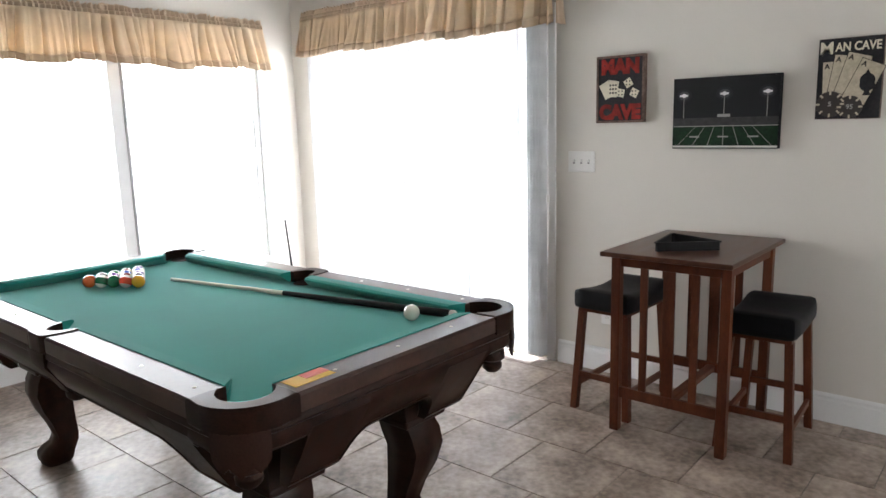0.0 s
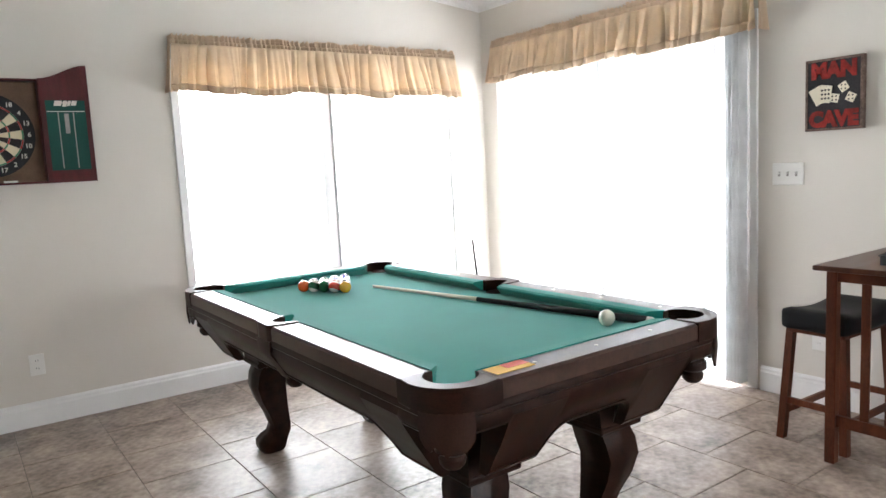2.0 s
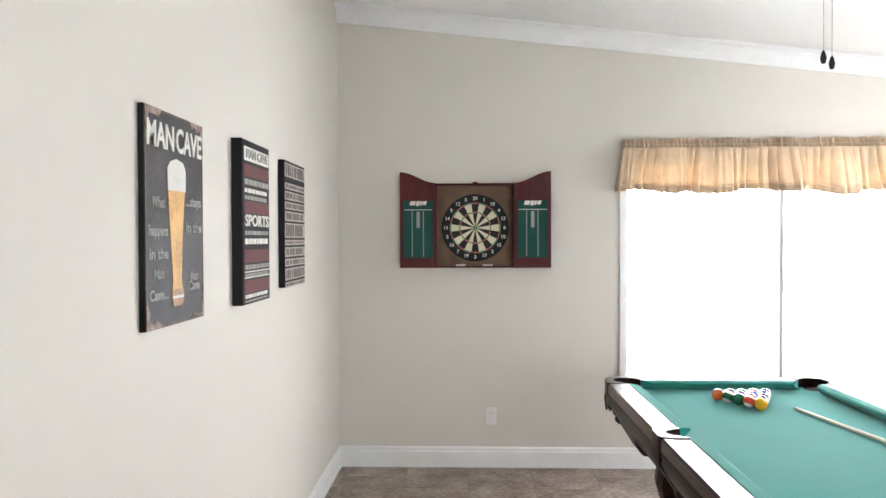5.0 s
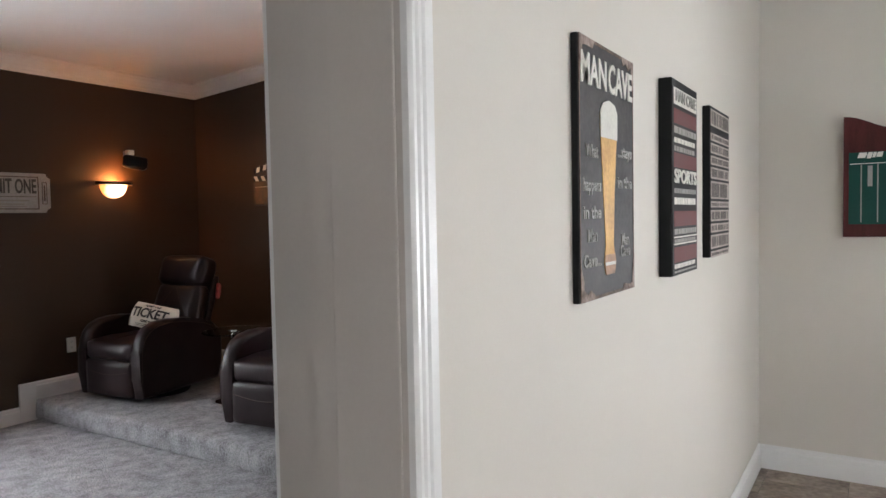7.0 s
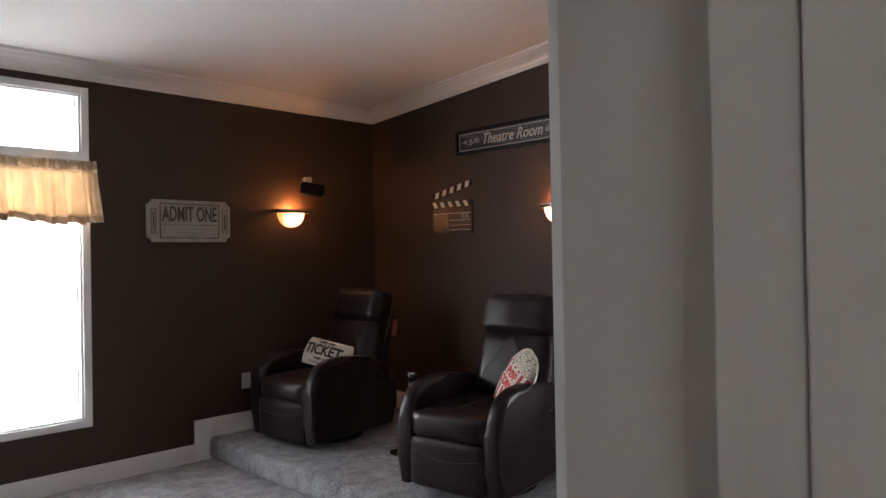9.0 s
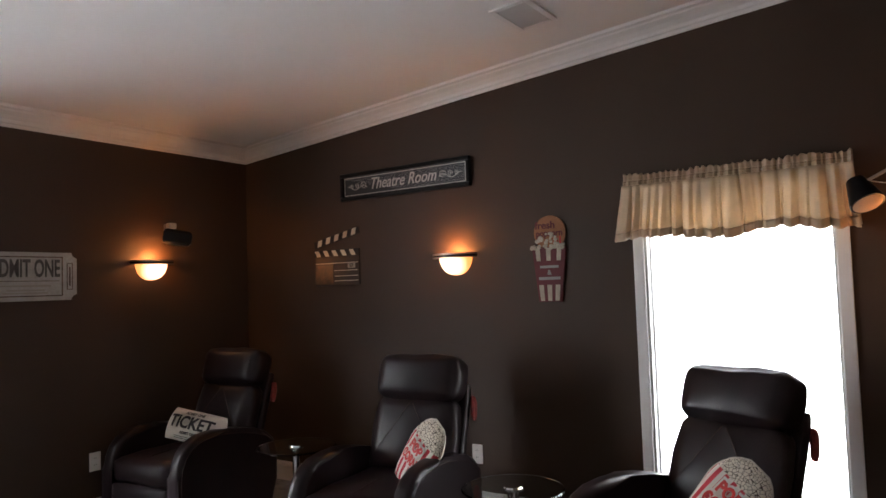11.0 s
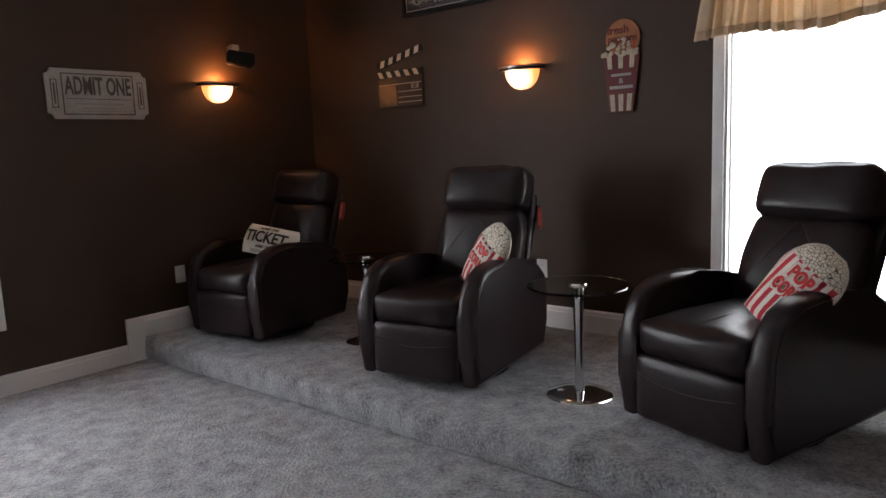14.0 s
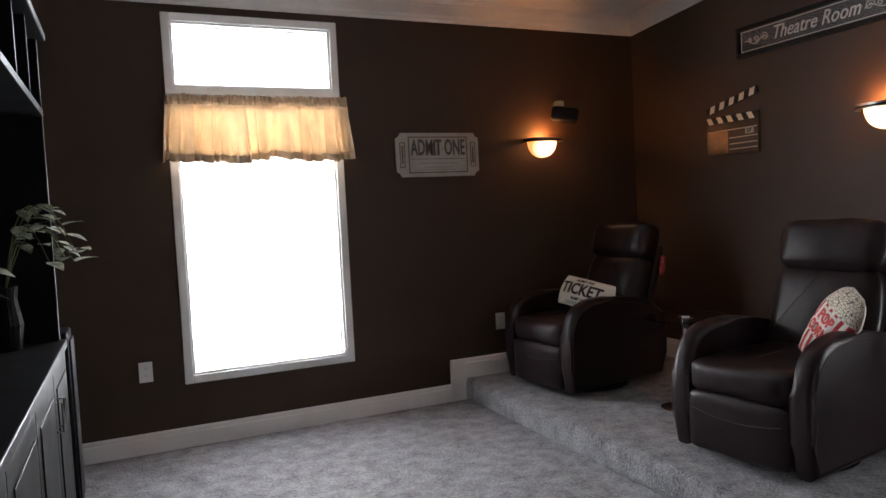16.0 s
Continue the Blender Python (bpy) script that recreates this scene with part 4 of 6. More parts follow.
def tri_ring(bm, k0, k1, z0, z1):
    n = 3
    pts = []
    for s in (k0, k1):
        ring = []
        for i in range(n):
            a, b, c = Vector(tri[i - 1]), Vector(tri[i]), Vector(tri[(i + 1) % 3])
            for f in (0.14, 0.05):
                ring.append((b + (a - b) * f) * s)
            for f in (0.05, 0.14):
                ring.append((b + (c - b) * f) * s)
        pts.append(ring)
    m = len(pts[0])
    vs = [[bm.verts.new((p.x, p.y, z)) for p in pts[k]] for k, z in ((0, z0), (0, z1), (1, z1), (1, z0))]
    for j in range(4):
        for i in range(m):
            bm.faces.new((vs[j][i], vs[j][(i + 1) % m], vs[(j + 1) % 4][(i + 1) % m], vs[(j + 1) % 4][i]))
    bmesh.ops.recalc_face_normals(bm, faces=bm.faces)
    return bm


part("rack_wall", tri_ring(bmesh.new(), 1.0, 0.94, 0.0, 0.036), "black", rack)
part("rack_flange", tri_ring(bmesh.new(), 1.05, 0.96, 0.036, 0.041), "black", rack)


def saddle_stool():
    ob = thing("saddle_stool", "cherry wood stool with a black saddle seat", "stool", "stools at the pub table")
    HS, sx_, sy_ = 0.615, 0.135, 0.205
    # seat: black padding that dips along its length
    bm = pad(-0.15, 0.15, -0.235, 0.235, HS - 0.085, HS, 0.03, 0.004, 9)
    for v in bm.verts:
        v.co.z += 0.030 * (v.co.y / 0.235) ** 2 * (1 if v.co.z > HS - 0.05 else 0.15) - 0.012
    part("seat", bm, "vinyl", ob, "black padded saddle seat", smooth=True)
    part("seat_panel", box(-0.13, 0.13, -0.21, 0.21, HS - 0.105, HS - 0.085, 0.003), "barwood", ob)
    for ax in (-1, 1):
        for ay in (-1, 1):
            top = Vector((ax * 0.118, ay * 0.185, HS - 0.10))
            low = Vector((ax * 0.145, ay * 0.215, 0.0))
            sec = [[(c.x + a * 0.017, c.y + b * 0.017, c.z) for a, b in ((-1, -1), (1, -1), (1, 1), (-1, 1))] for c in (low, top)]
            part("leg", loft(sec), "barwood", ob)
    for ay in (-1, 1):
        part("rung", box(-0.125, 0.125, ay * 0.207 - 0.009, ay * 0.207 + 0.009, 0.17, 0.20, 0.002), "barwood", ob)
    for ax in (-1, 1):
        part("rung", box(ax * 0.137 - 0.009, ax * 0.137 + 0.009, -0.19, 0.19, 0.115, 0.145, 0.002), "barwood", ob)
    return ob


st = saddle_stool()
st.matrix_basis = pose(-1.478, 3.262, 0, 0, 0, -2)
st2 = copy_thing(st, pose(-0.775, 3.265, 0, 0, 0, 3))
tagged(st2, "cherry wood stool with a black saddle seat beside the wall")


# ---- things on the walls: local x to the right, z up, facing -y ----
def on_north(x, z):
    return pose(x, NY, z)


def on_west(y, z):
    return pose(WX, y, z, 0, 0, 90)


def on_south(x, z):
    return pose(x, SY, z, 0, 0, 180)


def on_posters(x, z):
    return pose(x, PY, z, 0, 0, 180)


def canvas(name, label, category, m, w, h, depth, face, side="black", group="wall signs"):
    ob = thing(name, label, category, group, m)
    part("canvas", box(-w / 2, w / 2, -depth, 0, -h / 2, h / 2, 0.002), side, ob)
    part("printed_face", box(-w / 2 + 0.002, w / 2 - 0.002, -depth - 0.0025, -depth - 0.0005, -h / 2 + 0.002, h / 2 - 0.002), face, ob)
    return ob, -depth - 0.0035


# red lettered sign with cards and dice
SIGNRED = mat("sign_red", (0.20, 0.016, 0.012), 0.65, var=0.4, scale=20, fine=120, bump=0.08, spec=0.2, col2=(0.34, 0.03, 0.022))
sg, f = canvas("wall_sign", "black wooden sign with red letters, cards and dice", "wall sign", on_north(-1.668, 1.596), 0.274, 0.350, 0.03, "print", "rust")
for a in ((-0.137, -0.125, -0.175, 0.175), (0.125, 0.137, -0.175, 0.175), (-0.125, 0.125, 0.163, 0.175), (-0.125, 0.125, -0.175, -0.163)):
    part("frame_strip", box(a[0], a[1], -0.036, -0.0326, a[2], a[3], 0.001), "rust", sg)
for body, z, w in (("MAN", 0.114, 0.215), ("CAVE", -0.122, 0.238)):
    part("lettering", moved(text_bm(body, 0.100, width=w, bold=0.07), pose(0.0, f, z)), SIGNRED, sg)
for i, a in enumerate((28, 16, 4, -10)):
    m = Matrix.Rotation(radians(-a), 4, "Y")
    bm = moved(box(-0.03, 0.03, f - 0.0012 * i - 0.001, f - 0.0012 * i, -0.042, 0.042), pose(-0.075 + 0.012 * i, 0, -0.002 + 0.002 * i) @ m)
    part("playing_card", bm, "ivory", sg)
for i in range(9):
    part("pip", prism(disc(-0.052 + (i % 3) * 0.016, 0.022 - (i // 3) * 0.02, 0.0055, 8), f - 0.007, f - 0.0058), "print", sg)
for cx, cz in ((0.048, 0.03), (0.005, -0.02), (0.082, -0.022)):
    part("die", moved(box(-0.021, 0.021, f - 0.002, f, -0.021, 0.021, 0.001), pose(cx, 0, cz) @ Matrix.Rotation(rng.uniform(-0.6, 0.6), 4, "Y")), "ivory", sg)
    for k in range(4):
        part("pip", prism(disc(cx - 0.009 + 0.018 * (k % 2), cz - 0.009 + 0.018 * (k // 2), 0.004, 8), f - 0.004, f - 0.0022), "print", sg)

# stadium at night, printed canvas
fb, f = canvas("canvas_print", "night stadium canvas print with floodlights and green field", "canvas print", on_north(-1.121, 1.4575), 0.508, 0.346, 0.03, "black")
TURF = mat("printed_turf", (0.003, 0.010, 0.005), 0.6, var=0.4, scale=5, fine=80, bump=0, spec=0.2, col2=(0.011, 0.038, 0.014))
plate(rect(-0.25, 0.25, -0.171, -0.062), f, f + 0.0006, TURF, "field", fb)
plate(rect(-0.25, 0.25, -0.060, -0.022), f, f + 0.0006, mat("printed_stands", (0.022, 0.020, 0.021), 0.5, var=0.6, scale=40, bump=0), "grandstand", fb)
plate(rect(-0.25, 0.25, -0.167, -0.158), f - 0.0008, f - 0.0001, "inkwhite", "side_line", fb)
plate(rect(-0.25, 0.25, -0.065, -0.061), f - 0.0008, f - 0.0001, "inkgrey", "side_line", fb)
for i in range(-3, 4):
    x0, x1 = i * 0.075, i * 0.045
    plate([(x0 - 0.0015, -0.158), (x0 + 0.0015, -0.158), (x1 + 0.001, -0.065), (x1 - 0.001, -0.065)], f - 0.0008, f - 0.0001, "inkgrey", "yard_line", fb)
for x in (-0.14, 0.0, 0.14):
    plate(rect(x - 0.025, x + 0.025, -0.118, -0.111), f - 0.0008, f - 0.0001, "inkgrey", "yard_number", fb)
HAZE1 = mat("printed_haze", (0.022, 0.023, 0.026), 0.65, spec=0.2, bump=0)
HAZE2 = mat("printed_glare", (0.075, 0.078, 0.085), 0.65, spec=0.2, bump=0)
LAMPW = mat("printed_lamp", (0.85, 0.85, 0.85), 0.65, bump=0)
for x, z in ((-0.198, 0.085), (0.0, 0.088), (0.198, 0.09)):
    plate(rect(x - 0.0015, x + 0.0015, -0.022, z), f - 0.0008, f - 0.0001, "inkgrey", "light_mast", fb)
    for r, q, mm in ((0.040, 0.0001, HAZE1), (0.026, 0.0004, HAZE2), (0.012, 0.0008, LAMPW)):
        plate(disc(x, z + 0.003, r, 20, squash=0.8), f - q - 0.0004, f - q, mm, "floodlight", fb)
    plate(rect(x - 0.020, x + 0.020, z - 0.002, z + 0.007), f - 0.0018, f - 0.0013, LAMPW, "floodlight", fb)
plate(rect(-0.03, 0.03, -0.020, -0.006), f - 0.0008, f - 0.0001, "inkgrey", "scoreboard", fb)

# aces and chips
ac, f = canvas("wall_sign", "black sign with four aces and poker chips", "wall sign", on_north(-0.596, 1.588), 0.252, 0.346, 0.025, "print", "rust")
words("M", -0.093, 0.130, f, 0.072, "ivory", ac)
words("AN CAVE", 0.028, 0.133, f, 0.052, "ivory", ac, 0.175)
for i, (cx, cz, a) in enumerate(((-0.055, -0.005, 2), (-0.022, 0.018, -8), (0.018, 0.022, -16), (0.060, -0.010, -24))):
    m = pose(cx, 0, cz) @ Matrix.Rotation(radians(-a), 4, "Y")
    part("playing_card", moved(box(-0.047, 0.047, f - 0.0012 * i - 0.001, f - 0.0012 * i, -0.095, 0.080), m), "agedcream", ac)
    part("card_edge", moved(box(-0.0495, 0.0495, f - 0.0012 * i - 0.0004, f - 0.0012 * i + 0.0004, -0.0975, 0.0825), m), "print", ac)
    part("lettering", moved(moved(text_bm("A", 0.03), pose(-0.03, f - 0.0012 * i - 0.0028, 0.06)), m), "print", ac)


def spade(cx, cz, s):
    out = []
    for i in range(24):
        a = 2 * math.pi * i / 24
        r = 0.6 + 0.25 * abs(math.sin(a)) + (0.35 if abs(a - math.pi / 2) < 0.2 else 0.0)
        out.append((cx + s * r * math.cos(a), cz + s * r * math.sin(a)))
    return out


part("spade", prism(spade(0.072, -0.02, 0.045), f - 0.0075, f - 0.0052), "print", ac)
part("spade", prism([(0.066, -0.05), (0.078, -0.05), (0.088, -0.075), (0.056, -0.075)], f - 0.0075, f - 0.0052), "print", ac)
for cx, cz, r in ((-0.066, -0.108, 0.056), (0.012, -0.122, 0.048)):
    chip = part("poker_chip", prism(disc(cx, cz, r, 28), f - 0.010, f - 0.0055), mat("chip_black", (0.03, 0.022, 0.02), 0.5), ac)
    for k in range(8):
        a = 2 * math.pi * k / 8
        part("chip_edge", moved(box(-0.004, 0.004, f - 0.011, f - 0.0102, -0.008, 0.008), pose(cx + 0.86 * r * math.cos(a), 0, cz + 0.86 * r * math.sin(a)) @ Matrix.Rotation(math.pi / 2 - a, 4, "Y")), "agedcream", chip)
    words("95" if cx > 0 else "5", cx, cz, f - 0.012, 0.028, "inkgrey", ac)

# poster with a tall glass of beer
BEER = mat("printed_beer", (0.62, 0.30, 0.06), 0.5, var=0.2, scale=10, bump=0, col2=(0.80, 0.48, 0.14))
TIN = mat("worn_tin_print", (0.040, 0.038, 0.042), 0.55, var=0.35, scale=9, fine=70, bump=0.06, spec=0.3, col2=(0.075, 0.068, 0.070))
be, f = canvas("poster", "charcoal poster with a tall glass of beer", "poster", on_posters(-1.7215, 1.615), 0.412, 0.618, 0.016, TIN, "black", "posters in a row")
words("MAN", -0.105, 0.232, f, 0.10, "inkwhite", be, 0.175)
words("CAVE", 0.095, 0.232, f, 0.10, "inkwhite", be, 0.195)
gl = [(-0.030, -0.255), (0.036, -0.255), (0.046, -0.225), (0.030, -0.18), (0.040, -0.05), (0.062, 0.11), (0.062, 0.145), (-0.064, 0.145), (-0.064, 0.11), (-0.045, -0.05), (-0.030, -0.18), (-0.042, -0.225)]
foam = [(-0.064, 0.085), (0.062, 0.085), (0.064, 0.150), (0.045, 0.172), (0.0, 0.180), (-0.045, 0.170), (-0.066, 0.150)]
part("beer_glass", prism([(x, z) for x, z in gl], f - 0.0006, f + 0.0006), BEER, be)
part("foam", prism(foam, f - 0.0016, f - 0.0008), "inkwhite", be)
part("glass_foot", prism([(-0.030, -0.255), (0.036, -0.255), (0.046, -0.225), (0.040, -0.205), (-0.036, -0.205), (-0.042, -0.225)], f - 0.0016, f - 0.0008), mat("printed_base", (0.35, 0.19, 0.10), 0.5, scale=30, var=0.4), be)
part("glass_ring", prism(rect(-0.036, 0.040, -0.232, -0.224), f - 0.0024, f - 0.0017), "inkwhite", be)
for k, (t1, t2) in enumerate((("What", "...stays"), ("happens", "in the"), ("in the", ""), ("Man", "Man"), ("Cave...", "Cave"))):
    z = (0.045, -0.035, -0.10, -0.155, -0.215)[k]
    words(t1, -0.125, z, f, 0.042, "inkgrey", be, min(0.12, 0.021 * len(t1)))
    if t2:
        words(t2, 0.125, z + 0.012 - (0.03 if k == 3 else 0), f, 0.042, "inkgrey", be, min(0.12, 0.021 * len(t2)))
for a, b, c, d in ((-0.205, 0.205, 0.300, 0.308), (-0.205, 0.205, -0.308, -0.300), (-0.205, -0.199, -0.3, 0.3), (0.199, 0.205, -0.3, 0.3)):
    plate(rect(a, b, c, d), f, f + 0.0006, "rust", "worn_edge", be)

PEEL = mat("peeled_rust", (0.16, 0.075, 0.05), 0.75, var=0.5, scale=22, fine=90, bump=0.2, col2=(0.46, 0.36, 0.31))
wr = random.Random(8)
for sx in (-1, 1):
    for sz in (-1, 1):
        pts = [(0.204, 0.307)] + [(0.204 - k * 0.022 if k < 5 else 0.110 - 0.0 * k, 0.307 - (0.012 + wr.uniform(0, 0.016))) for k in range(5)] + [(0.10, 0.307)]
        pts2 = [(0.204, 0.300), (0.204, 0.215), (0.198 - wr.uniform(0, 0.006), 0.235), (0.192 - wr.uniform(0, 0.008), 0.260), (0.184, 0.29)]
        for pp in (pts, pts2):
            poly = [(sx * x, sz * z) for x, z in pp]
            plate(poly if sx * sz > 0 else poly[::-1], f - 0.0012, f - 0.0002, PEEL, "peeled_patch", be)

# sports rules canvas: bars of lettering between red and black bands
sp, f = canvas("poster", "black and red canvas of sports rules", "poster", on_posters(-2.435, 1.622), 0.352, 0.630, 0.04, "black", "black", "posters in a row")
MAROON = mat("maroon_print", (0.12, 0.018, 0.018), 0.6, var=0.2, fine=120, bump=0.03)
plate(rect(-0.155, 0.165, 0.235, 0.288), f, f + 0.0006, "inkwhite", "title_band", sp)
words("MAN CAVE", 0.005, 0.262, f - 0.0012, 0.05, "inkgrey", sp, 0.28)
for a, b in ((0.175, 0.222), (0.035, 0.082), (-0.155, -0.105), (-0.272, -0.222)):
    plate(rect(-0.155, 0.165, a, b), f, f + 0.0006, MAROON, "red_band", sp)
words("SPORTS", 0.005, 0.005, f, 0.062, "inkwhite", sp, 0.31)
for z, hh, mm in ((0.155, 0.022, "inkgrey"), (0.122, 0.016, "inkwhite"), (0.095, 0.016, "inkgrey"), (-0.040, 0.016, "inkgrey"), (-0.073, 0.022, "inkwhite"), (-0.172, 0.018, "inkgrey"), (-0.202, 0.012, "inkgrey"), (-0.284, 0.014, "inkwhite"), (-0.302, 0.006, "inkgrey")):
    x = -0.15
    while x < 0.14:
        w = rng.uniform(0.018, 0.05)
        plate(rect(x, min(x + w, 0.16), z - hh / 2, z + hh / 2), f, f + 0.0006, mm, "lettering_bar", sp)
        x += w + 0.007
for z in (-0.190, -0.212):
    plate(rect(-0.155, 0.165, z - 0.0025, z + 0.0025), f, f + 0.0006, "inkwhite", "thin_line", sp)

ru, f = canvas("poster", "rustic plank look poster of house rules", "poster", on_posters(-3.107, 1.630), 0.400, 0.600, 0.028, "print", "black", "posters in a row")
LETT = mat("faded_plank_lettering", (0.10, 0.085, 0.08), 0.65, var=0.3, scale=40, bump=0.03)
TAN = mat("tan_print", (0.42, 0.36, 0.32), 0.65, var=0.25, scale=20, bump=0.05)
z = 0.29
for hh in (0.075, 0.018, 0.04, 0.05, 0.045, 0.055, 0.08, 0.035, 0.055, 0.045, 0.065, 0.035):
    if hh > 0.03:
        z0 = z - hh + 0.007
        plate(rect(-0.195, 0.195, z0, z - 0.003), f, f + 0.0006, TAN, "plank_band", ru)
        x = -0.18
        while x < 0.16:
            w = rng.uniform(0.014, 0.03)
            plate(rect(x, x + w, z0 + 0.007, z - 0.010), f - 0.0008, f - 0.0001, LETT, "lettering_bar", ru)
            x += w + rng.choice((0.008, 0.008, 0.02))
    z -= hh

# ---- dartboard cabinet ----
dc = thing("dartboard_cabinet", "open mahogany dartboard cabinet with green score panels", "dartboard cabinet", m=on_west(0.192, 1.63))
MAH = mat("red_mahogany", (0.075, 0.014, 0.014), 0.5, var=0.3, scale=4, fine=50, bump=0.04, spec=0.2, stretch=(6, 6, 1))
CORKW = mat("cabinet_backing", (0.16, 0.095, 0.06), 0.8, var=0.3, scale=9, fine=200, bump=0.2)
GREEN = mat("green_score_panel", (0.008, 0.062, 0.050), 0.6, spec=0.2, var=0.15, scale=5, bump=0.02)
BW, BZ0, BZ1, BD = 0.255, -0.255, 0.285, 0.085
part("back_panel", box(-BW, BW, -0.012, 0, BZ0, BZ1), CORKW, dc, "brown cork backing")
part("side", box(-BW - 0.012, -BW, -BD, 0, BZ0, BZ1, 0.002), MAH, dc)
part("side", box(BW, BW + 0.012, -BD, 0, BZ0, BZ1, 0.002), MAH, dc)
part("top_board", box(-BW - 0.012, BW + 0.012, -BD, 0, BZ1, BZ1 + 0.012, 0.002), MAH, dc)
part("bottom_board", box(-BW - 0.012, BW + 0.012, -BD, 0, BZ0 - 0.012, BZ0, 0.002), MAH, dc)
part("finial", prism([(-0.022, BZ1 + 0.012), (0.022, BZ1 + 0.012), (0.014, BZ1 + 0.022), (0, BZ1 + 0.026), (-0.014, BZ1 + 0.022)], -0.05, -0.03), MAH, dc)
for sx in (-1, 1):
    x0, x1 = sx * (BW + 0.002), sx * (BW + 0.247)
    top = []
    for i in range(9):
        fr = i / 8
        top.append((x0 + (x1 - x0) * fr, BZ1 + 0.012 + 0.075 * (0.5 - 0.5 * math.cos(fr * math.pi))))
    dr = part("door", prism([(x0, BZ0 - 0.012), (x1, BZ0 - 0.012)] + top[::-1], -BD - 0.022, -BD - 0.002, bevel=0.002), MAH, dc)
    px0, px1 = sorted((sx * (BW + 0.027), sx * (BW + 0.222)))
    y = -BD - 0.0225
    part("score_panel", box(px0, px1, y - 0.004, y, BZ0 + 0.055, BZ0 + 0.435, 0.001), GREEN, dr, "green score panel")
    yy = y - 0.0048
    cxm = (px0 + px1) / 2
    plate(rect(px0 + 0.005, px1 - 0.005, 0.118, 0.122), yy - 0.0004, yy + 0.0004, "inkwhite", "score_line", dr)
    for xo, w, z0, z1, mm in ((-0.04, 0.0028, -0.19, 0.115, "inkgrey"), (0.035, 0.0028, -0.19, 0.115, "inkgrey"), (0.0, 0.011, 0.0, 0.108, "inkgrey")):
        plate(rect(cxm + xo - w, cxm + xo + w, z0, z1), yy - 0.0004, yy + 0.0004, mm, "score_column", dr)
    for a, b, c in ((-0.058, -0.022, 0.0), (-0.016, 0.004, -0.004), (0.008, 0.022, 0.0), (0.027, 0.052, 0.002)):
        plate([(cxm + a, 0.150 + c), (cxm + b, 0.150 + c), (cxm + b + 0.008, 0.178), (cxm + a + 0.008, 0.178)], yy - 0.0004, yy + 0.0004, "inkwhite", "logo_bar", dr)
    plate([(cxm - 0.040, 0.162), (cxm + 0.050, 0.164), (cxm + 0.050, 0.170), (cxm - 0.040, 0.168)], yy - 0.0012, yy - 0.0005, "inkwhite", "logo_bar", dr)
for x in (-0.09, 0.09):
    part("dart_flight", box(x - 0.04, x + 0.025, -BD + 0.005, -BD + 0.02, BZ0, BZ0 + 0.010, 0.001), "inkwhite", dc, "pale dart lying in the cabinet")

dart = thing("dartboard", "bristle dartboard in black, cream, red and green", "dartboard", m=on_west(0.192, 1.63) @ pose(0, -0.013, 0))
part("number_ring", prism(disc(0, 0, 0.2255, 48), -0.036, 0.0, bevel=0.003), "black", dart, "black outer ring")
SIS = {"c": mat("cream_sisal", (0.66, 0.62, 0.44), 0.85, var=0.08, fine=400, bump=0.3), "k": mat("black_sisal", (0.014, 0.014, 0.014), 0.85, var=0.2, fine=400, bump=0.3), "r": mat("red_sisal", (0.42, 0.03, 0.025), 0.85, var=0.1, fine=400, bump=0.3), "g": mat("green_sisal", (0.02, 0.22, 0.09), 0.85, var=0.1, fine=400, bump=0.3)}


def sector(a0, a1, r0, r1):
    n = 3
    return [(r1 * math.cos(a0 + (a1 - a0) * i / n), r1 * math.sin(a0 + (a1 - a0) * i / n)) for i in range(n + 1)] + [(r0 * math.cos(a1 + (a0 - a1) * i / n), r0 * math.sin(a1 + (a0 - a1) * i / n)) for i in range(n + 1)]


for k in range(20):
    a0 = math.pi / 2 + (k - 0.5) * math.pi / 10
    a1 = a0 + math.pi / 10
    dark = k % 2 == 0
    for r0, r1, c in ((0.016, 0.099, "k" if dark else "c"), (0.099, 0.107, "r" if dark else "g"), (0.107, 0.162, "k" if dark else "c"), (0.162, 0.170, "r" if dark else "g")):
        part("segment", prism(sector(a0, a1, r0, r1), -0.0385, -0.0362), SIS[c], dart)
for i, nmb in enumerate((20, 1, 18, 4, 13, 6, 10, 15, 2, 17, 3, 19, 7, 16, 8, 11, 14, 9, 12, 5)):
    a = math.pi / 2 - i * math.pi / 10
    words(str(nmb), 0.197 * math.cos(a), 0.197 * math.sin(a), -0.038, 0.034, "inkwhite", dart, name="number")
part("outer_bull", prism(disc(0, 0, 0.016, 20), -0.0392, -0.0362), SIS["g"], dart)
part("bullseye", prism(disc(0, 0, 0.0064, 14), -0.0402, -0.0393), SIS["r"], dart)
for r in (0.016, 0.099, 0.107, 0.162, 0.170):
    part("wire_ring", sweep([(r * math.cos(2 * math.pi * i / 40), -0.040, r * math.sin(2 * math.pi * i / 40)) for i in range(41)], 0.0007, 4), "nickel", dart)


# ---- switches and sockets ----
def outlet(m, label, w=0.076, h=0.12):
    ob = thing("wall_outlet", label, "wall outlet", "white wall outlets", m)
    part("cover_plate", box(-w / 2, w / 2, -0.007, 0, -h / 2, h / 2, 0.003), "plastic", ob)
    for s in (-1, 1):
        rcp = part("receptacle", prism(disc(0, s * 0.022, 0.0165, 16, 0, 0.85), -0.009, -0.0065), "plastic", ob)
        for x in (-0.006, 0.006):
            part("slot", box(x - 0.001, x + 0.001, -0.0098, -0.0088, s * 0.022 - 0.002, s * 0.022 + 0.007), "slot", rcp)
    return ob


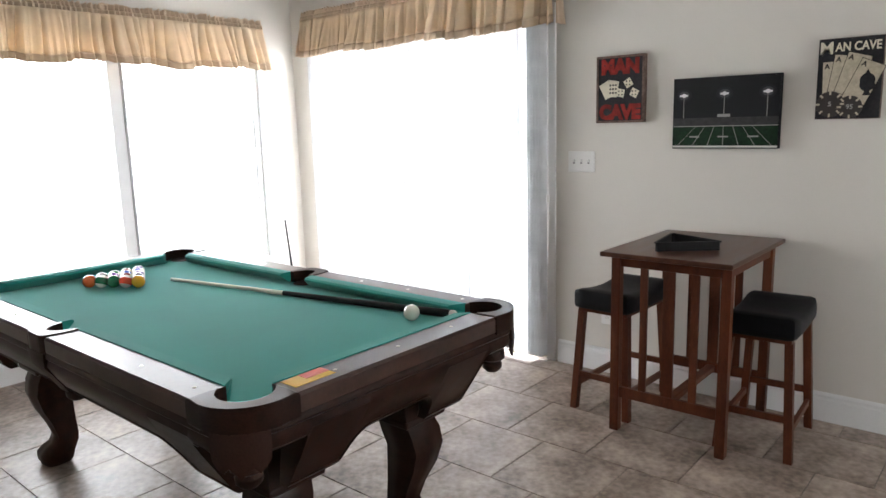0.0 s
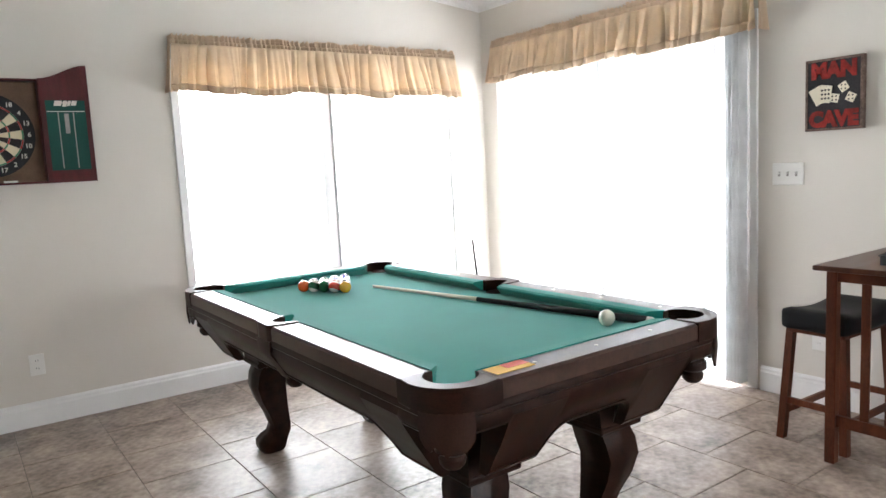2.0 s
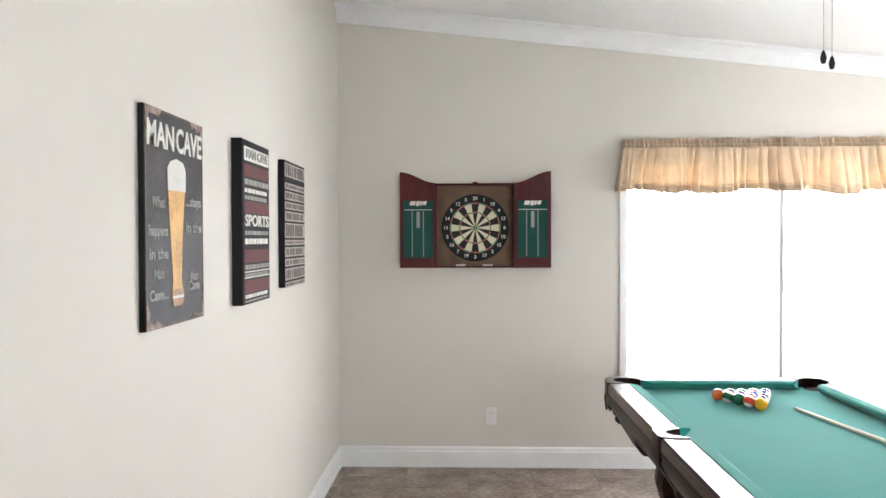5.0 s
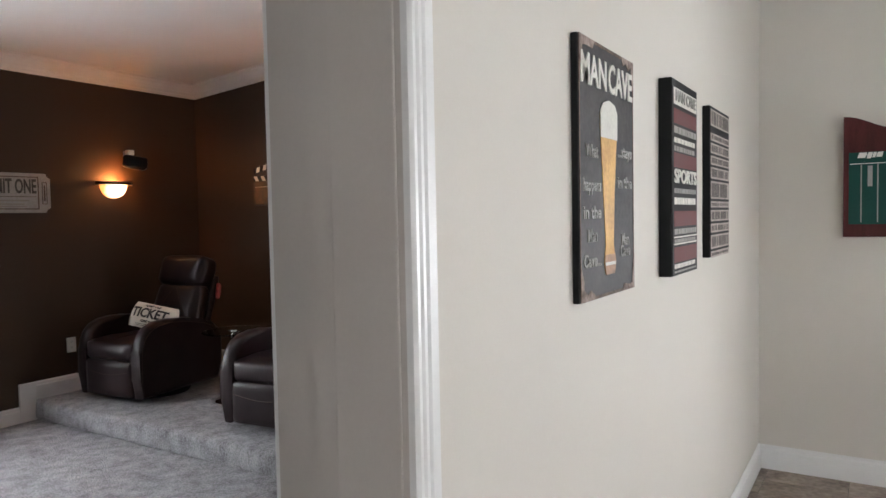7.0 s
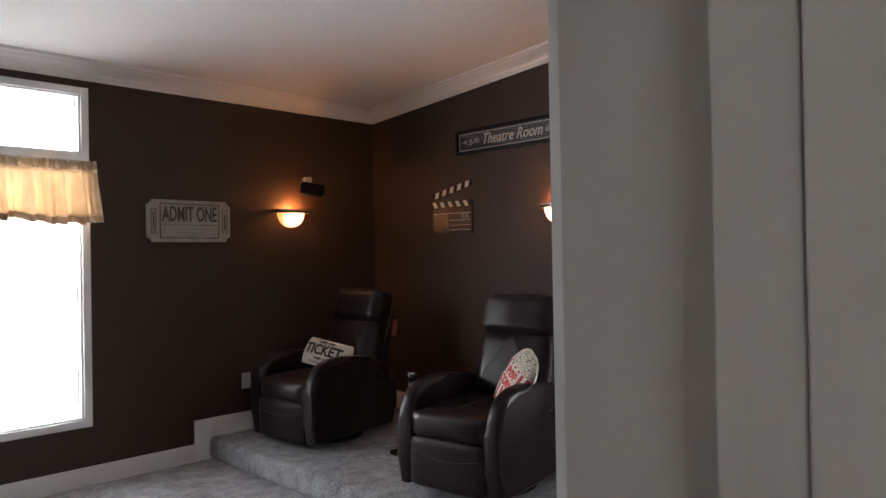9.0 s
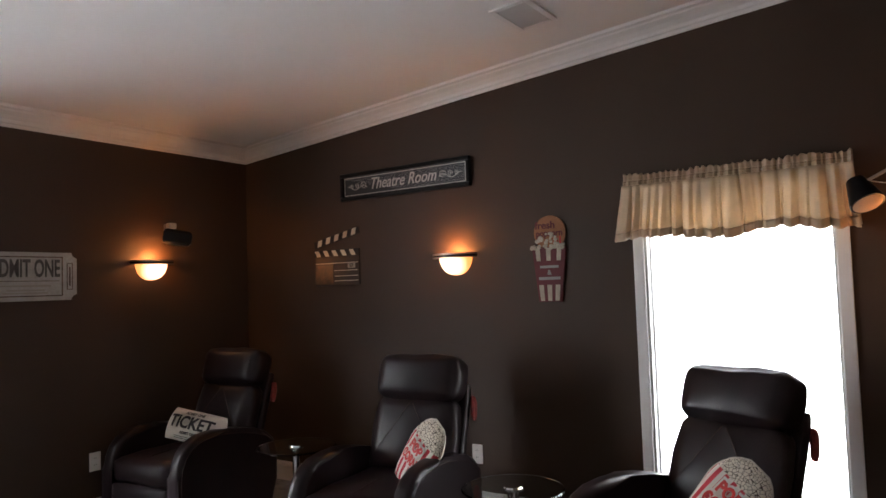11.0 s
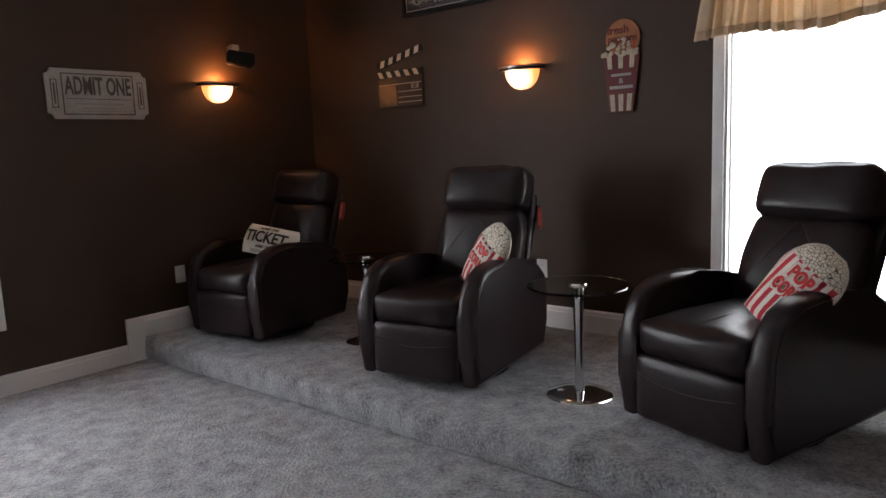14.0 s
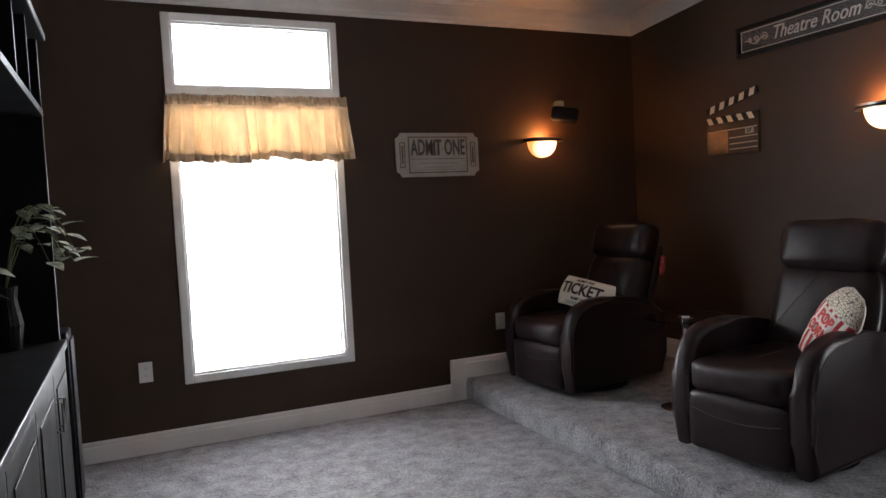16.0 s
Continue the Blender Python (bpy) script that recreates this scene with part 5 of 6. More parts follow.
outlet(on_west(0.295, 0.35), "white double wall outlet on the cream wall")
outlet(on_north(-1.735, 0.345), "white double wall outlet behind the stool")
sw = thing("light_switch", "white triple rocker switch plate on cream wall", "light switch", m=on_north(-1.91, 1.2085))
part("cover_plate", box(-0.084, 0.084, -0.007, 0, -0.0585, 0.0585, 0.003), "plastic", sw)
for x in (-0.046, 0.0, 0.046):
    tg = part("switch_slot", box(x - 0.006, x + 0.006, -0.0078, -0.0065, -0.012, 0.012), "inkgrey", sw)
    part("toggle", moved(box(-0.004, 0.004, -0.016, 0, -0.005, 0.005, 0.001), pose(x, -0.006, 0.002, -25)), "plastic", tg)

# pull chains of the ceiling fan above the pool table
fan = thing("ceiling_fan", "white ceiling fan hub with two pull chains", "ceiling fan", m=pose(-2.24, 1.42, 0))
FZ = zc_pool(1.42)
part("canopy", lathe([(0.0, FZ), (0.075, FZ), (0.07, FZ - 0.03), (0.02, FZ - 0.06), (0.0, FZ - 0.06)], 20), "white", fan)
part("hub", lathe([(0.0, FZ - 0.06), (0.10, FZ - 0.07), (0.11, FZ - 0.12), (0.06, FZ - 0.16), (0.0, FZ - 0.16)], 24), "white", fan)
for dx, dy, zl in ((0.0, 0.0, 2.20), (0.02, 0.02, 2.175)):
    part("pull_chain", sweep([(dx, dy, FZ - 0.155), (dx, dy, zl + 0.03)], 0.0015, 6), "nickel", fan)
    part("pull", moved(lathe([(0, -0.022), (0.008, -0.018), (0.011, 0), (0.006, 0.02), (0, 0.03)], 10), pose(dx, dy, zl)), "black", fan, "dark wooden pull")


# ---- theatre room: recliners ----
def arm_outline():
    """Side view of an arm, x forward and z up: straight front, arched top, falling to the back."""
    pts = [(0.40, 0.048), (0.412, 0.20), (0.412, 0.38), (0.402, 0.455), (0.375, 0.52), (0.325, 0.57), (0.25, 0.60), (0.15, 0.612), (0.03, 0.605), (-0.10, 0.588), (-0.22, 0.562), (-0.32, 0.525), (-0.385, 0.47), (-0.415, 0.38), (-0.41, 0.20), (-0.36, 0.060)]
    return pts


def recliner(m, label, lean_by=19):
    ob = thing("recliner", label, "recliner", "theatre recliners", m)
    part("swivel_base", lathe([(0.0, 0.0), (0.27, 0.0), (0.275, 0.012), (0.25, 0.03), (0.06, 0.04), (0.06, 0.10), (0.0, 0.10)], 28), "black", ob, "round black swivel base")
    part("seat_box", box(-0.34, 0.37, -0.25, 0.25, 0.06, 0.34, 0.02), "leather", ob)
    for s in (-1, 1):
        pts = arm_outline()
        y0, y1 = sorted((s * 0.246, s * 0.345))
        arm = part("armrest", prism(pts, y0, y1, "y", bevel=0.034, seg=5), "leather", ob, "padded leather arm", smooth=True)
        seam = [(x - 0.018 if x > 0 else x + 0.01, s * 0.3462, z - 0.03) for x, z in pts[1:13]]
        part("seam", sweep(seam, 0.0022, 6), "stitch", arm)
    seat = part("seat_cushion", pad(-0.24, 0.415, -0.243, 0.243, 0.315, 0.465, 0.04, 0.016, 12, 0.006, 3), "leather", ob, smooth=True)
    part("seam", sweep([(-0.20, 0.0, 0.476), (0.1, 0.0, 0.483), (0.30, 0.0, 0.476), (0.385, 0.0, 0.461), (0.418, 0.0, 0.435), (0.430, 0.0, 0.36)], 0.002, 6), "stitch", seat)
    foot = part("footrest", pad(0.34, 0.425, -0.242, 0.242, 0.058, 0.32, 0.022, 0.008, 10, 0.003, 5), "leather", ob, smooth=True)
    part("seam", sweep([(0.435, y, 0.250 - 0.030 * math.cos(y / 0.23 * math.pi / 2)) for y in [-0.225 + 0.045 * i for i in range(11)]], 0.0022, 6), "stitch", foot)
    # backrest leans back; head cushion on top; shell behind
    lean = pose(-0.20, 0, 0.40, 0, -lean_by, 0)
    back_ = pad(-0.075, 0.065, -0.243, 0.243, 0.0, 0.44, 0.05, 0.022, 12, 0.006, 7)
    bk = part("backrest", moved(back_, lean), "leather", ob, "padded leather backrest", smooth=True)
    for s in (-1, 1):
        part("seam", moved(sweep([(0.088, s * 0.01, 0.40), (0.090, s * 0.10, 0.26), (0.082, s * 0.20, 0.12)], 0.002, 6), lean), "stitch", bk)
    part("head_cushion", moved(pad(-0.085, 0.085, -0.248, 0.248, 0.432, 0.674, 0.045, 0.018, 14, 0.008, 9), lean), "leather", ob, "stuffed leather head cushion", smooth=True)
    part("back_shell", moved(pad(-0.125, -0.045, -0.272, 0.272, -0.12, 0.55, 0.035, 0.0, 8), lean), "leather", ob, smooth=True)
    # pouch that hangs at the side of the back
    pch = moved(pad(-0.02, 0.02, -0.012, 0.012, -0.07, 0.06, 0.01, 0.004, 5, 0.008, 11), lean @ pose(-0.10, 0.290, 0.42, 8, 0, 0))
    part("side_pouch", pch, mat("pouch_red", (0.22, 0.03, 0.025), 0.8, var=0.4, scale=40), ob, "small red fabric pouch")
    return ob


recliner(pose(-3.48, -5.055, STEP_Z, 0, 0, 5), "dark brown leather recliner in the room's corner")
recliner(pose(-3.47, -3.44, STEP_Z, 0, 0, 7), "dark brown leather recliner on the carpeted platform")
recliner(pose(-3.51, -1.945, STEP_Z, 0, 0, -19), "dark brown leather recliner in front of the window", 24)


# ---- glass side tables ----
def side_table(m, label):
    ob = thing("side_table", label, "side table", "glass side tables", m)
    part("base_plate", lathe([(0.0, 0.022), (0.03, 0.020), (0.10, 0.012), (0.148, 0.006), (0.155, 0.0), (0.0, 0.0)], 36), "chrome", ob, "polished chrome foot", smooth=True)
    part("stem", lathe([(0.0, 0.01), (0.026, 0.018), (0.022, 0.06), (0.020, 0.25), (0.025, 0.44), (0.027, 0.49), (0.024, 0.505), (0.0, 0.505)], 20), "chrome", ob, "tapered chrome stem", smooth=True)
    part("collar", lathe([(0.0, 0.505), (0.048, 0.505), (0.050, 0.512), (0.0, 0.513)], 24), "chrome", ob)
    top = part("glass_top", lathe([(0.0, 0.513), (0.228, 0.513), (0.234, 0.517), (0.228, 0.523), (0.0, 0.523)], 48), "tglass", ob, "round clear glass top")
    part("top_disc", lathe([(0.0, 0.5235), (0.044, 0.5235), (0.040, 0.530), (0.0, 0.531)], 24), "chrome", ob)
    return ob


side_table(pose(-3.43, -2.695, STEP_Z), "round glass side table on a chrome stem")
side_table(pose(-3.60, -4.245, STEP_Z), "round glass side table between two recliners")


# ---- pillows ----
def nodes_split(name, col_a, col_b, stripe_w, z_split, top_col):
    """Upright stripes below a height, a speckled plain top above it."""
    m = mat(name, col_a, 0.9, var=0.08, fine=350, bump=0.3)
    nt = m.node_tree
    tc = nt.nodes.new("ShaderNodeTexCoord")
    sp_ = nt.nodes.new("ShaderNodeSeparateXYZ")
    nt.links.new(tc.outputs["Object"], sp_.inputs[0])

    def math_(op, a, b):
        n = nt.nodes.new("ShaderNodeMath")
        n.operation = op
        for k, v in enumerate((a, b)):
            if isinstance(v, (int, float)):
                n.inputs[k].default_value = v
            else:
                nt.links.new(v, n.inputs[k])
        return n.outputs[0]
    st_ = math_("GREATER_THAN", math_("SINE", math_("MULTIPLY", sp_.outputs[0], math.pi / stripe_w), 0.0), 0.0)
    mx = nt.nodes.new("ShaderNodeMix")
    mx.data_type = "RGBA"
    nt.links.new(st_, mx.inputs[0])
    mx.inputs[6].default_value, mx.inputs[7].default_value = (*col_a, 1), (*col_b, 1)
    vor = nt.nodes.new("ShaderNodeTexVoronoi")
    vor.feature = "DISTANCE_TO_EDGE"
    vor.inputs["Scale"].default_value = 70
    nt.links.new(tc.outputs["Object"], vor.inputs[0])
    ed = math_("LESS_THAN", vor.outputs[0], 0.05)
    tp = nt.nodes.new("ShaderNodeMix")
    tp.data_type = "RGBA"
    nt.links.new(ed, tp.inputs[0])
    tp.inputs[6].default_value, tp.inputs[7].default_value = (*top_col, 1), (0.06, 0.04, 0.03, 1)
    up = math_("GREATER_THAN", sp_.outputs[2], z_split)
    fin = nt.nodes.new("ShaderNodeMix")
    fin.data_type = "RGBA"
    nt.links.new(up, fin.inputs[0])
    nt.links.new(mx.outputs[2], fin.inputs[6])
    nt.links.new(tp.outputs[2], fin.inputs[7])
    nt.links.new(fin.outputs[2], nt.nodes["Principled BSDF"].inputs["Base Color"])
    return m


POPM = nodes_split("striped_pillow_cloth", (0.50, 0.035, 0.05), (0.75, 0.70, 0.63), 0.019, 0.088, (0.72, 0.66, 0.54))
LINEN = mat("pillow_linen", (0.58, 0.53, 0.44), 0.95, var=0.1, fine=350, bump=0.35)
TICK = mat("ticket_pillow_cloth", (0.56, 0.52, 0.44), 0.95, var=0.1, fine=350, bump=0.35)


def pillow(name, label, m, outline, w, h, t, front, back_m, lines, ink):
    """outline(z in -1..1) gives the half width there, as a share of w/2."""
    ob = thing(name, label, "pillow", "theatre pillows", m)
    for side, mm in ((-1, front), (1, back_m)):
        bm = bmesh.new()
        n = 18
        grid = []
        for j in range(n + 1):
            v = -1 + 2 * j / n
            row = []
            for i in range(n + 1):
                u = -1 + 2 * i / n
                x = u * outline(v) * w / 2
                z = v * h / 2
                y = side * t * max(0, 1 - abs(u) ** 2.6) ** 0.55 * max(0, 1 - abs(v) ** 2.6) ** 0.55
                row.append(bm.verts.new((x, y + 0.003 * noise.noise((x * 20, z * 20, side)), z)))
            grid.append(row)
        for a, b in zip(grid, grid[1:]):
            for i in range(n):
                bm.faces.new((a[i], a[i + 1], b[i + 1], b[i]))
        bmesh.ops.recalc_face_normals(bm, faces=bm.faces)
        part("front_cloth" if side < 0 else "back_cloth", bm, mm, ob, smooth=True)
    part("piping", sweep([(outline(v) * w / 2 * s, 0, v * h / 2) for s, vs in ((1, [-1 + 0.1 * i for i in range(21)]), (-1, [1 - 0.1 * i for i in range(21)])) for v in vs], 0.004, 6), back_m, ob)
    for body, x, z, size, wd, mat_ in lines:
        bm = text_bm(body, size, 0.0008, width=wd, bold=0.05 if mat_ == "red" else 0.11 if mat_ == "inkwhite" else 0.03) if body else prism(rect(-wd / 2, wd / 2, -size / 2, size / 2), -0.0008, 0.0008)
        bmesh.ops.subdivide_edges(bm, edges=[e for e in bm.edges if e.calc_length() > 0.015], cuts=2)
        for v in bm.verts:
            v.co.x += x
            v.co.z += z
            u, vv = v.co.x / (w / 2 * outline(max(-1, min(1, v.co.z / (h / 2))))), v.co.z / (h / 2)
            v.co.y -= t * max(0, 1 - abs(u) ** 2.6) ** 0.55 * max(0, 1 - abs(vv) ** 2.6) ** 0.55 + (0.0075 if mat_ == "inkwhite" else 0.010)
        part("lettering", bm, mat_, ob)
    return ob


def pop_shape(v):
    return 0.72 + 0.28 * min(1, (v + 1) / 1.25) if v < 0.25 else max(0.25, math.sqrt(max(0.0, 1 - ((v - 0.25) / 0.80) ** 2)))


POPT = [("POP", 0.004, 0.042, 0.078, 0.115, "inkwhite"), ("CORN", 0.0, -0.022, 0.078, 0.140, "inkwhite"), ("POP", 0.004, 0.042, 0.066, 0.098, "red"), ("CORN", 0.0, -0.022, 0.066, 0.122, "red")]
pillow("popcorn_pillow", "red striped popcorn bag pillow leaning on the recliner's arm", pose(-3.47, -3.235, STEP_Z + 0.600, -18, 32, 66), pop_shape, 0.24, 0.39, 0.055, POPM, LINEN, POPT, "red")
pillow("popcorn_pillow", "red striped popcorn bag pillow on the recliner's seat", pose(-3.370, -1.765, STEP_Z + 0.600, -24, 36, 66), pop_shape, 0.25, 0.36, 0.055, POPM, LINEN, POPT, "red")
pillow("ticket_pillow", "cream linen ticket pillow with black lettering on the recliner", pose(-3.42, -4.945, STEP_Z + 0.60, -26, 8, 102), lambda v: 1.0 - 0.10 * v * v, 0.44, 0.195, 0.055, TICK, LINEN,
       [("TICKET", -0.005, 0.010, 0.105, 0.34, "print"), ("ADMIT ONE", 0.0, 0.072, 0.026, 0.15, "print"), ("ADMIT ONE", 0.0, -0.052, 0.024, 0.13, "print"), ("", 0.0, -0.074, 0.003, 0.22, "print"), ("", 0.0, -0.084, 0.003, 0.22, "print")], "print")


# ---- wall sconces ----
SHADE = bpy.data.materials.new("frosted_lamp_glass")
SHADE.use_nodes = True
nt = SHADE.node_tree
pb = nt.nodes["Principled BSDF"]
pb.inputs["Base Color"].default_value = (0.95, 0.85, 0.7, 1)
pb.inputs["Roughness"].default_value = 0.4
tcs, grd, mpr, rmp = (nt.nodes.new(k) for k in ("ShaderNodeTexCoord", "ShaderNodeVectorMath", "ShaderNodeMapRange", "ShaderNodeValToRGB"))
grd.operation = "DISTANCE"
nt.links.new(tcs.outputs["Object"], grd.inputs[0])
grd.inputs[1].default_value = (0, -0.09, -0.06)
nt.links.new(grd.outputs["Value"], mpr.inputs[0])
mpr.inputs[1].default_value, mpr.inputs[2].default_value = 0.03, 0.12
rmp.color_ramp.elements[0].color, rmp.color_ramp.elements[1].color = (1.0, 0.74, 0.46, 1), (0.40, 0.13, 0.03, 1)
nt.links.new(mpr.outputs[0], rmp.inputs[0])
nt.links.new(rmp.outputs[0], pb.inputs["Emission Color"])
pb.inputs["Emission Strength"].default_value = 4.0


def sconce(m, label, on=True):
    ob = thing("wall_sconce", label, "wall sconce", "half bowl wall sconces", m)
    R = 0.120
    prof = [(R * math.cos(a) ** 0.85, -R * 1.04 * math.sin(a)) for a in [i * math.pi / 2 / 12 for i in range(13)]]
    bm = lathe(prof, 24, a0=math.pi, a1=2 * math.pi)
    for v in bm.verts:
        v.co.y *= 0.85
    part("bowl_shade", bm, SHADE, ob, "glowing frosted glass bowl", smooth=True).visible_shadow = False

    def hoop(k, d):
        """Shallow bow in front of the bowl, its ends bent to the wall."""
        return [(-1.30 * R * k, 0.0)] + [(1.30 * R * k * math.cos(a), -0.030 - (0.90 * R + d - 0.030) * math.sin(a)) for a in [math.pi - math.pi * i / 18 for i in range(19)]] + [(1.30 * R * k, 0.0)]
    out, inn = hoop(1.0, 0.016), hoop(0.95, 0.010)
    for z0, z1 in ((0.004, 0.016), (-0.014, -0.006)):
        part("rim_band", prism(out + inn[::-1], z0, z1, "z"), "nickel", ob, "brushed metal rim band")
    # a black strip stands for the dark gap between the two bands
    part("rim_band", prism(hoop(0.985, 0.013) + hoop(0.955, 0.0105)[::-1], -0.006, 0.004, "z"), "satinblack", ob, "dark strip filling the gap between the bands")
    part("back_plate", box(-0.05, 0.05, -0.012, 0, -0.10, -0.01, 0.003), "nickel", ob)
    part("bulb", moved(lathe([(0, 0.02), (0.018, 0.012), (0.024, -0.01), (0.014, -0.04), (0.0, -0.045)], 12), pose(0, -0.06, -0.02)), emit("bulb_glow", (1.0, 0.55, 0.2), 12), ob)
    return ob


def sconce_lamp(m, watts):
    ld = bpy.data.lights.new("sconce_light", "POINT")
    ld.energy, ld.color, ld.shadow_soft_size = watts, (1.0, 0.36, 0.10), 0.03
    lo = new("sconce_light", ld)
    lo.matrix_world = m @ pose(0, -0.06, 0.035)


for m, lb in ((on_west(-3.61, 1.803), "glowing frosted glass sconce on the brown wall"), (on_south(-3.57, 1.845), "glowing frosted glass sconce near the corner"), (pose(-4.12, TY, 1.745), "glowing frosted glass sconce beside the window")):
    sconce(m, lb)
    sconce_lamp(m, 0.9 if "beside the window" in lb else 5.2)


# ---- satellite loudspeakers ----
def speaker(m, label, yaw):
    ob = thing("wall_speaker", label, "loudspeaker", "satellite loudspeakers", m)
    part("wall_plate", box(-0.022, 0.022, -0.012, 0, -0.03, 0.05, 0.003), "nickel", ob)
    part("arm", sweep([(0, -0.005, 0.01), (0.0, -0.06, 0.012), (-0.01, -0.10, 0.0)], 0.007, 8), "nickel", ob)
    part("clamp", box(-0.03, 0.03, -0.085, -0.040, 0.012, 0.055, 0.006), "inkwhite", ob, "pale clamp")
    tip = pose(0, -0.13, -0.055, 10, 0, yaw)
    bd = part("cabinet", moved(prism([(-0.065, -0.095), (0.065, -0.095), (0.045, 0.095), (-0.045, 0.095)], -0.055, 0.055, "z", bevel=0.030, seg=4), tip), "satinblack", ob, "rounded black speaker cabinet", smooth=True)
    part("grille", moved(box(-0.045, 0.045, -0.101, -0.092, -0.032, 0.032, 0.006), tip), "black", bd)
    return ob


speaker(on_south(-3.70, 2.075), "small black speaker on a wall bracket", 55)
sp2 = thing("wall_speaker", "small black speaker with a tan cone on a bracket", "loudspeaker", "satellite loudspeakers", pose(-4.05, TY, 2.02))
part("wall_plate", box(-0.022, 0.022, -0.012, 0, -0.03, 0.05, 0.003), "nickel", sp2)
part("arm", sweep([(0, -0.005, 0.02), (0.0, -0.09, 0.022), (0.0, -0.19, -0.03)], 0.007, 8), "nickel", sp2)
horn = pose(0.0, -0.205, -0.080, 20, -26, 0) @ Matrix.Scale(0.86, 4)
hb = part("cabinet", moved(lathe([(0.0, 0.085), (0.045, 0.082), (0.058, 0.03), (0.080, -0.055), (0.078, -0.064), (0.0, -0.062)], 24), horn), "satinblack", sp2, "black tapered cabinet", smooth=True)
part("cone", moved(lathe([(0.0, -0.075), (0.03, -0.073), (0.068, -0.0655), (0.070, -0.062), (0.0, -0.061)], 24), horn), mat("tan_cone", (0.50, 0.36, 0.25), 0.7, var=0.1, fine=150), hb, "tan speaker cone", smooth=True)
part("cable", sweep([(0.0, -0.004, 0.0), (0.03, -0.07, -0.035), (0.02, -0.12, -0.045), (0.0, -0.17, -0.03)], 0.003, 6), "inkwhite", sp2)

# ---- signs in the theatre ----
ad = thing("wall_sign", "cream ticket shaped sign with grey lettering", "wall sign", "theatre signs", on_south(-2.722, 1.752))
PAPER = mat("aged_ticket_paint", (0.40, 0.38, 0.34), 0.7, var=0.2, scale=8, fine=60, bump=0.08)
w, h, c = 0.313, 0.150, 0.036
tick = [(-w + c, -h), (w - c, -h), (w - c * 0.75, -h + c * 0.75), (w, -h + c), (w, h - c), (w - c * 0.75, h - c * 0.75), (w - c, h), (-w + c, h), (-w + c * 0.75, h - c * 0.75), (-w, h - c), (-w, -h + c), (-w + c * 0.75, -h + c * 0.75)]
part("board", prism(tick, -0.018, 0, bevel=0.003), PAPER, ad)
for x0, x1, z0, z1 in ((-0.222, 0.222, 0.117, 0.124), (-0.222, 0.222, -0.124, -0.117), (-0.222, -0.215, -0.117, 0.117), (0.215, 0.222, -0.117, 0.117)):
    part("border", box(x0, x1, -0.021, -0.0182, z0, z1), "rust", ad)
for s in (-1, 1):
    for x0, x1, z0, z1 in ((0.247, 0.252, -0.085, 0.085), (0.280, 0.285, -0.085, 0.085), (0.252, 0.280, 0.08, 0.085), (0.252, 0.280, -0.085, -0.08)):
        a, b = sorted((s * x0, s * x1))
        part("border", box(a, b, -0.021, -0.0182, z0, z1), "rust", ad)
    part("lettering_bar", box(s * 0.266 - 0.005, s * 0.266 + 0.005, -0.020, -0.0182, -0.06, 0.06), "rust", ad)
words("ADMIT ONE", 0, 0.045, -0.021, 0.15, mat("worn_lettering", (0.075, 0.07, 0.062), 0.7, var=0.2, scale=22, fine=70, col2=(0.125, 0.115, 0.10)), ad, 0.41)
part("lettering_bar", box(-0.20, 0.20, -0.020, -0.0182, -0.030, -0.026), "rust", ad)
for z, wd in ((-0.058, 0.30), (-0.085, 0.22), (-0.102, 0.26)):
    part("lettering_bar", box(-wd / 2, wd / 2, -0.020, -0.0182, z - 0.005, z + 0.005), mat("faded_lettering", (0.33, 0.30, 0.26), 0.7), ad)

th = thing("framed_sign", "black framed theatre room sign under glass", "framed sign", "theatre signs", on_west(-4.03, 2.347))
part("backing", box(-0.535, 0.535, -0.012, 0, -0.075, 0.075), "black", th)
for x0, x1, z0, z1 in ((-0.555, 0.555, 0.072, 0.098), (-0.555, 0.555, -0.098, -0.072), (-0.555, -0.529, -0.072, 0.072), (0.529, 0.555, -0.072, 0.072)):
    part("frame_rail", box(x0, x1, -0.03, 0, z0, z1, 0.005), "satinblack", th)
plate(rect(-0.52, 0.52, -0.063, 0.063), -0.0135, -0.0125, mat("slate_print", (0.020, 0.023, 0.028), 0.5, var=0.2, scale=8), "printed_panel", th)
for x0, x1, z0, z1 in ((-0.52, 0.52, 0.060, 0.064), (-0.52, 0.52, -0.064, -0.060), (-0.52, -0.516, -0.06, 0.06), (0.516, 0.52, -0.06, 0.06)):
    part("silver_line", box(x0, x1, -0.0155, -0.0137, z0, z1), "inkwhite", th)
part("lettering", moved(text_bm("Theatre Room", 0.115, width=0.56, shear=0.35, bold=0.004), pose(0, -0.0155, 0.002)), "inkwhite", th)
for s in (-1, 1):
    for r0, cx in ((0.028, 0.34), (0.020, 0.40), (0.016, 0.45)):
        pts = [(s * (cx + r0 * (1 - i / 30) * math.cos(i * 0.38)), -0.0148, r0 * (1 - i / 30) * math.sin(i * 0.38)) for i in range(24)]
        part("scroll", sweep(pts, 0.0022, 5), "inkwhite", th)
    part("scroll", sweep([(s * (0.31 + 0.02 * i), -0.0148, 0.014 * math.sin(i * 0.9) - 0.012) for i in range(10)], 0.0022, 5), "inkwhite", th)
g_ = part("glazing", box(-0.529, 0.529, -0.0215, -0.0195, -0.072, 0.072), "glass", th)
g_.visible_shadow = False

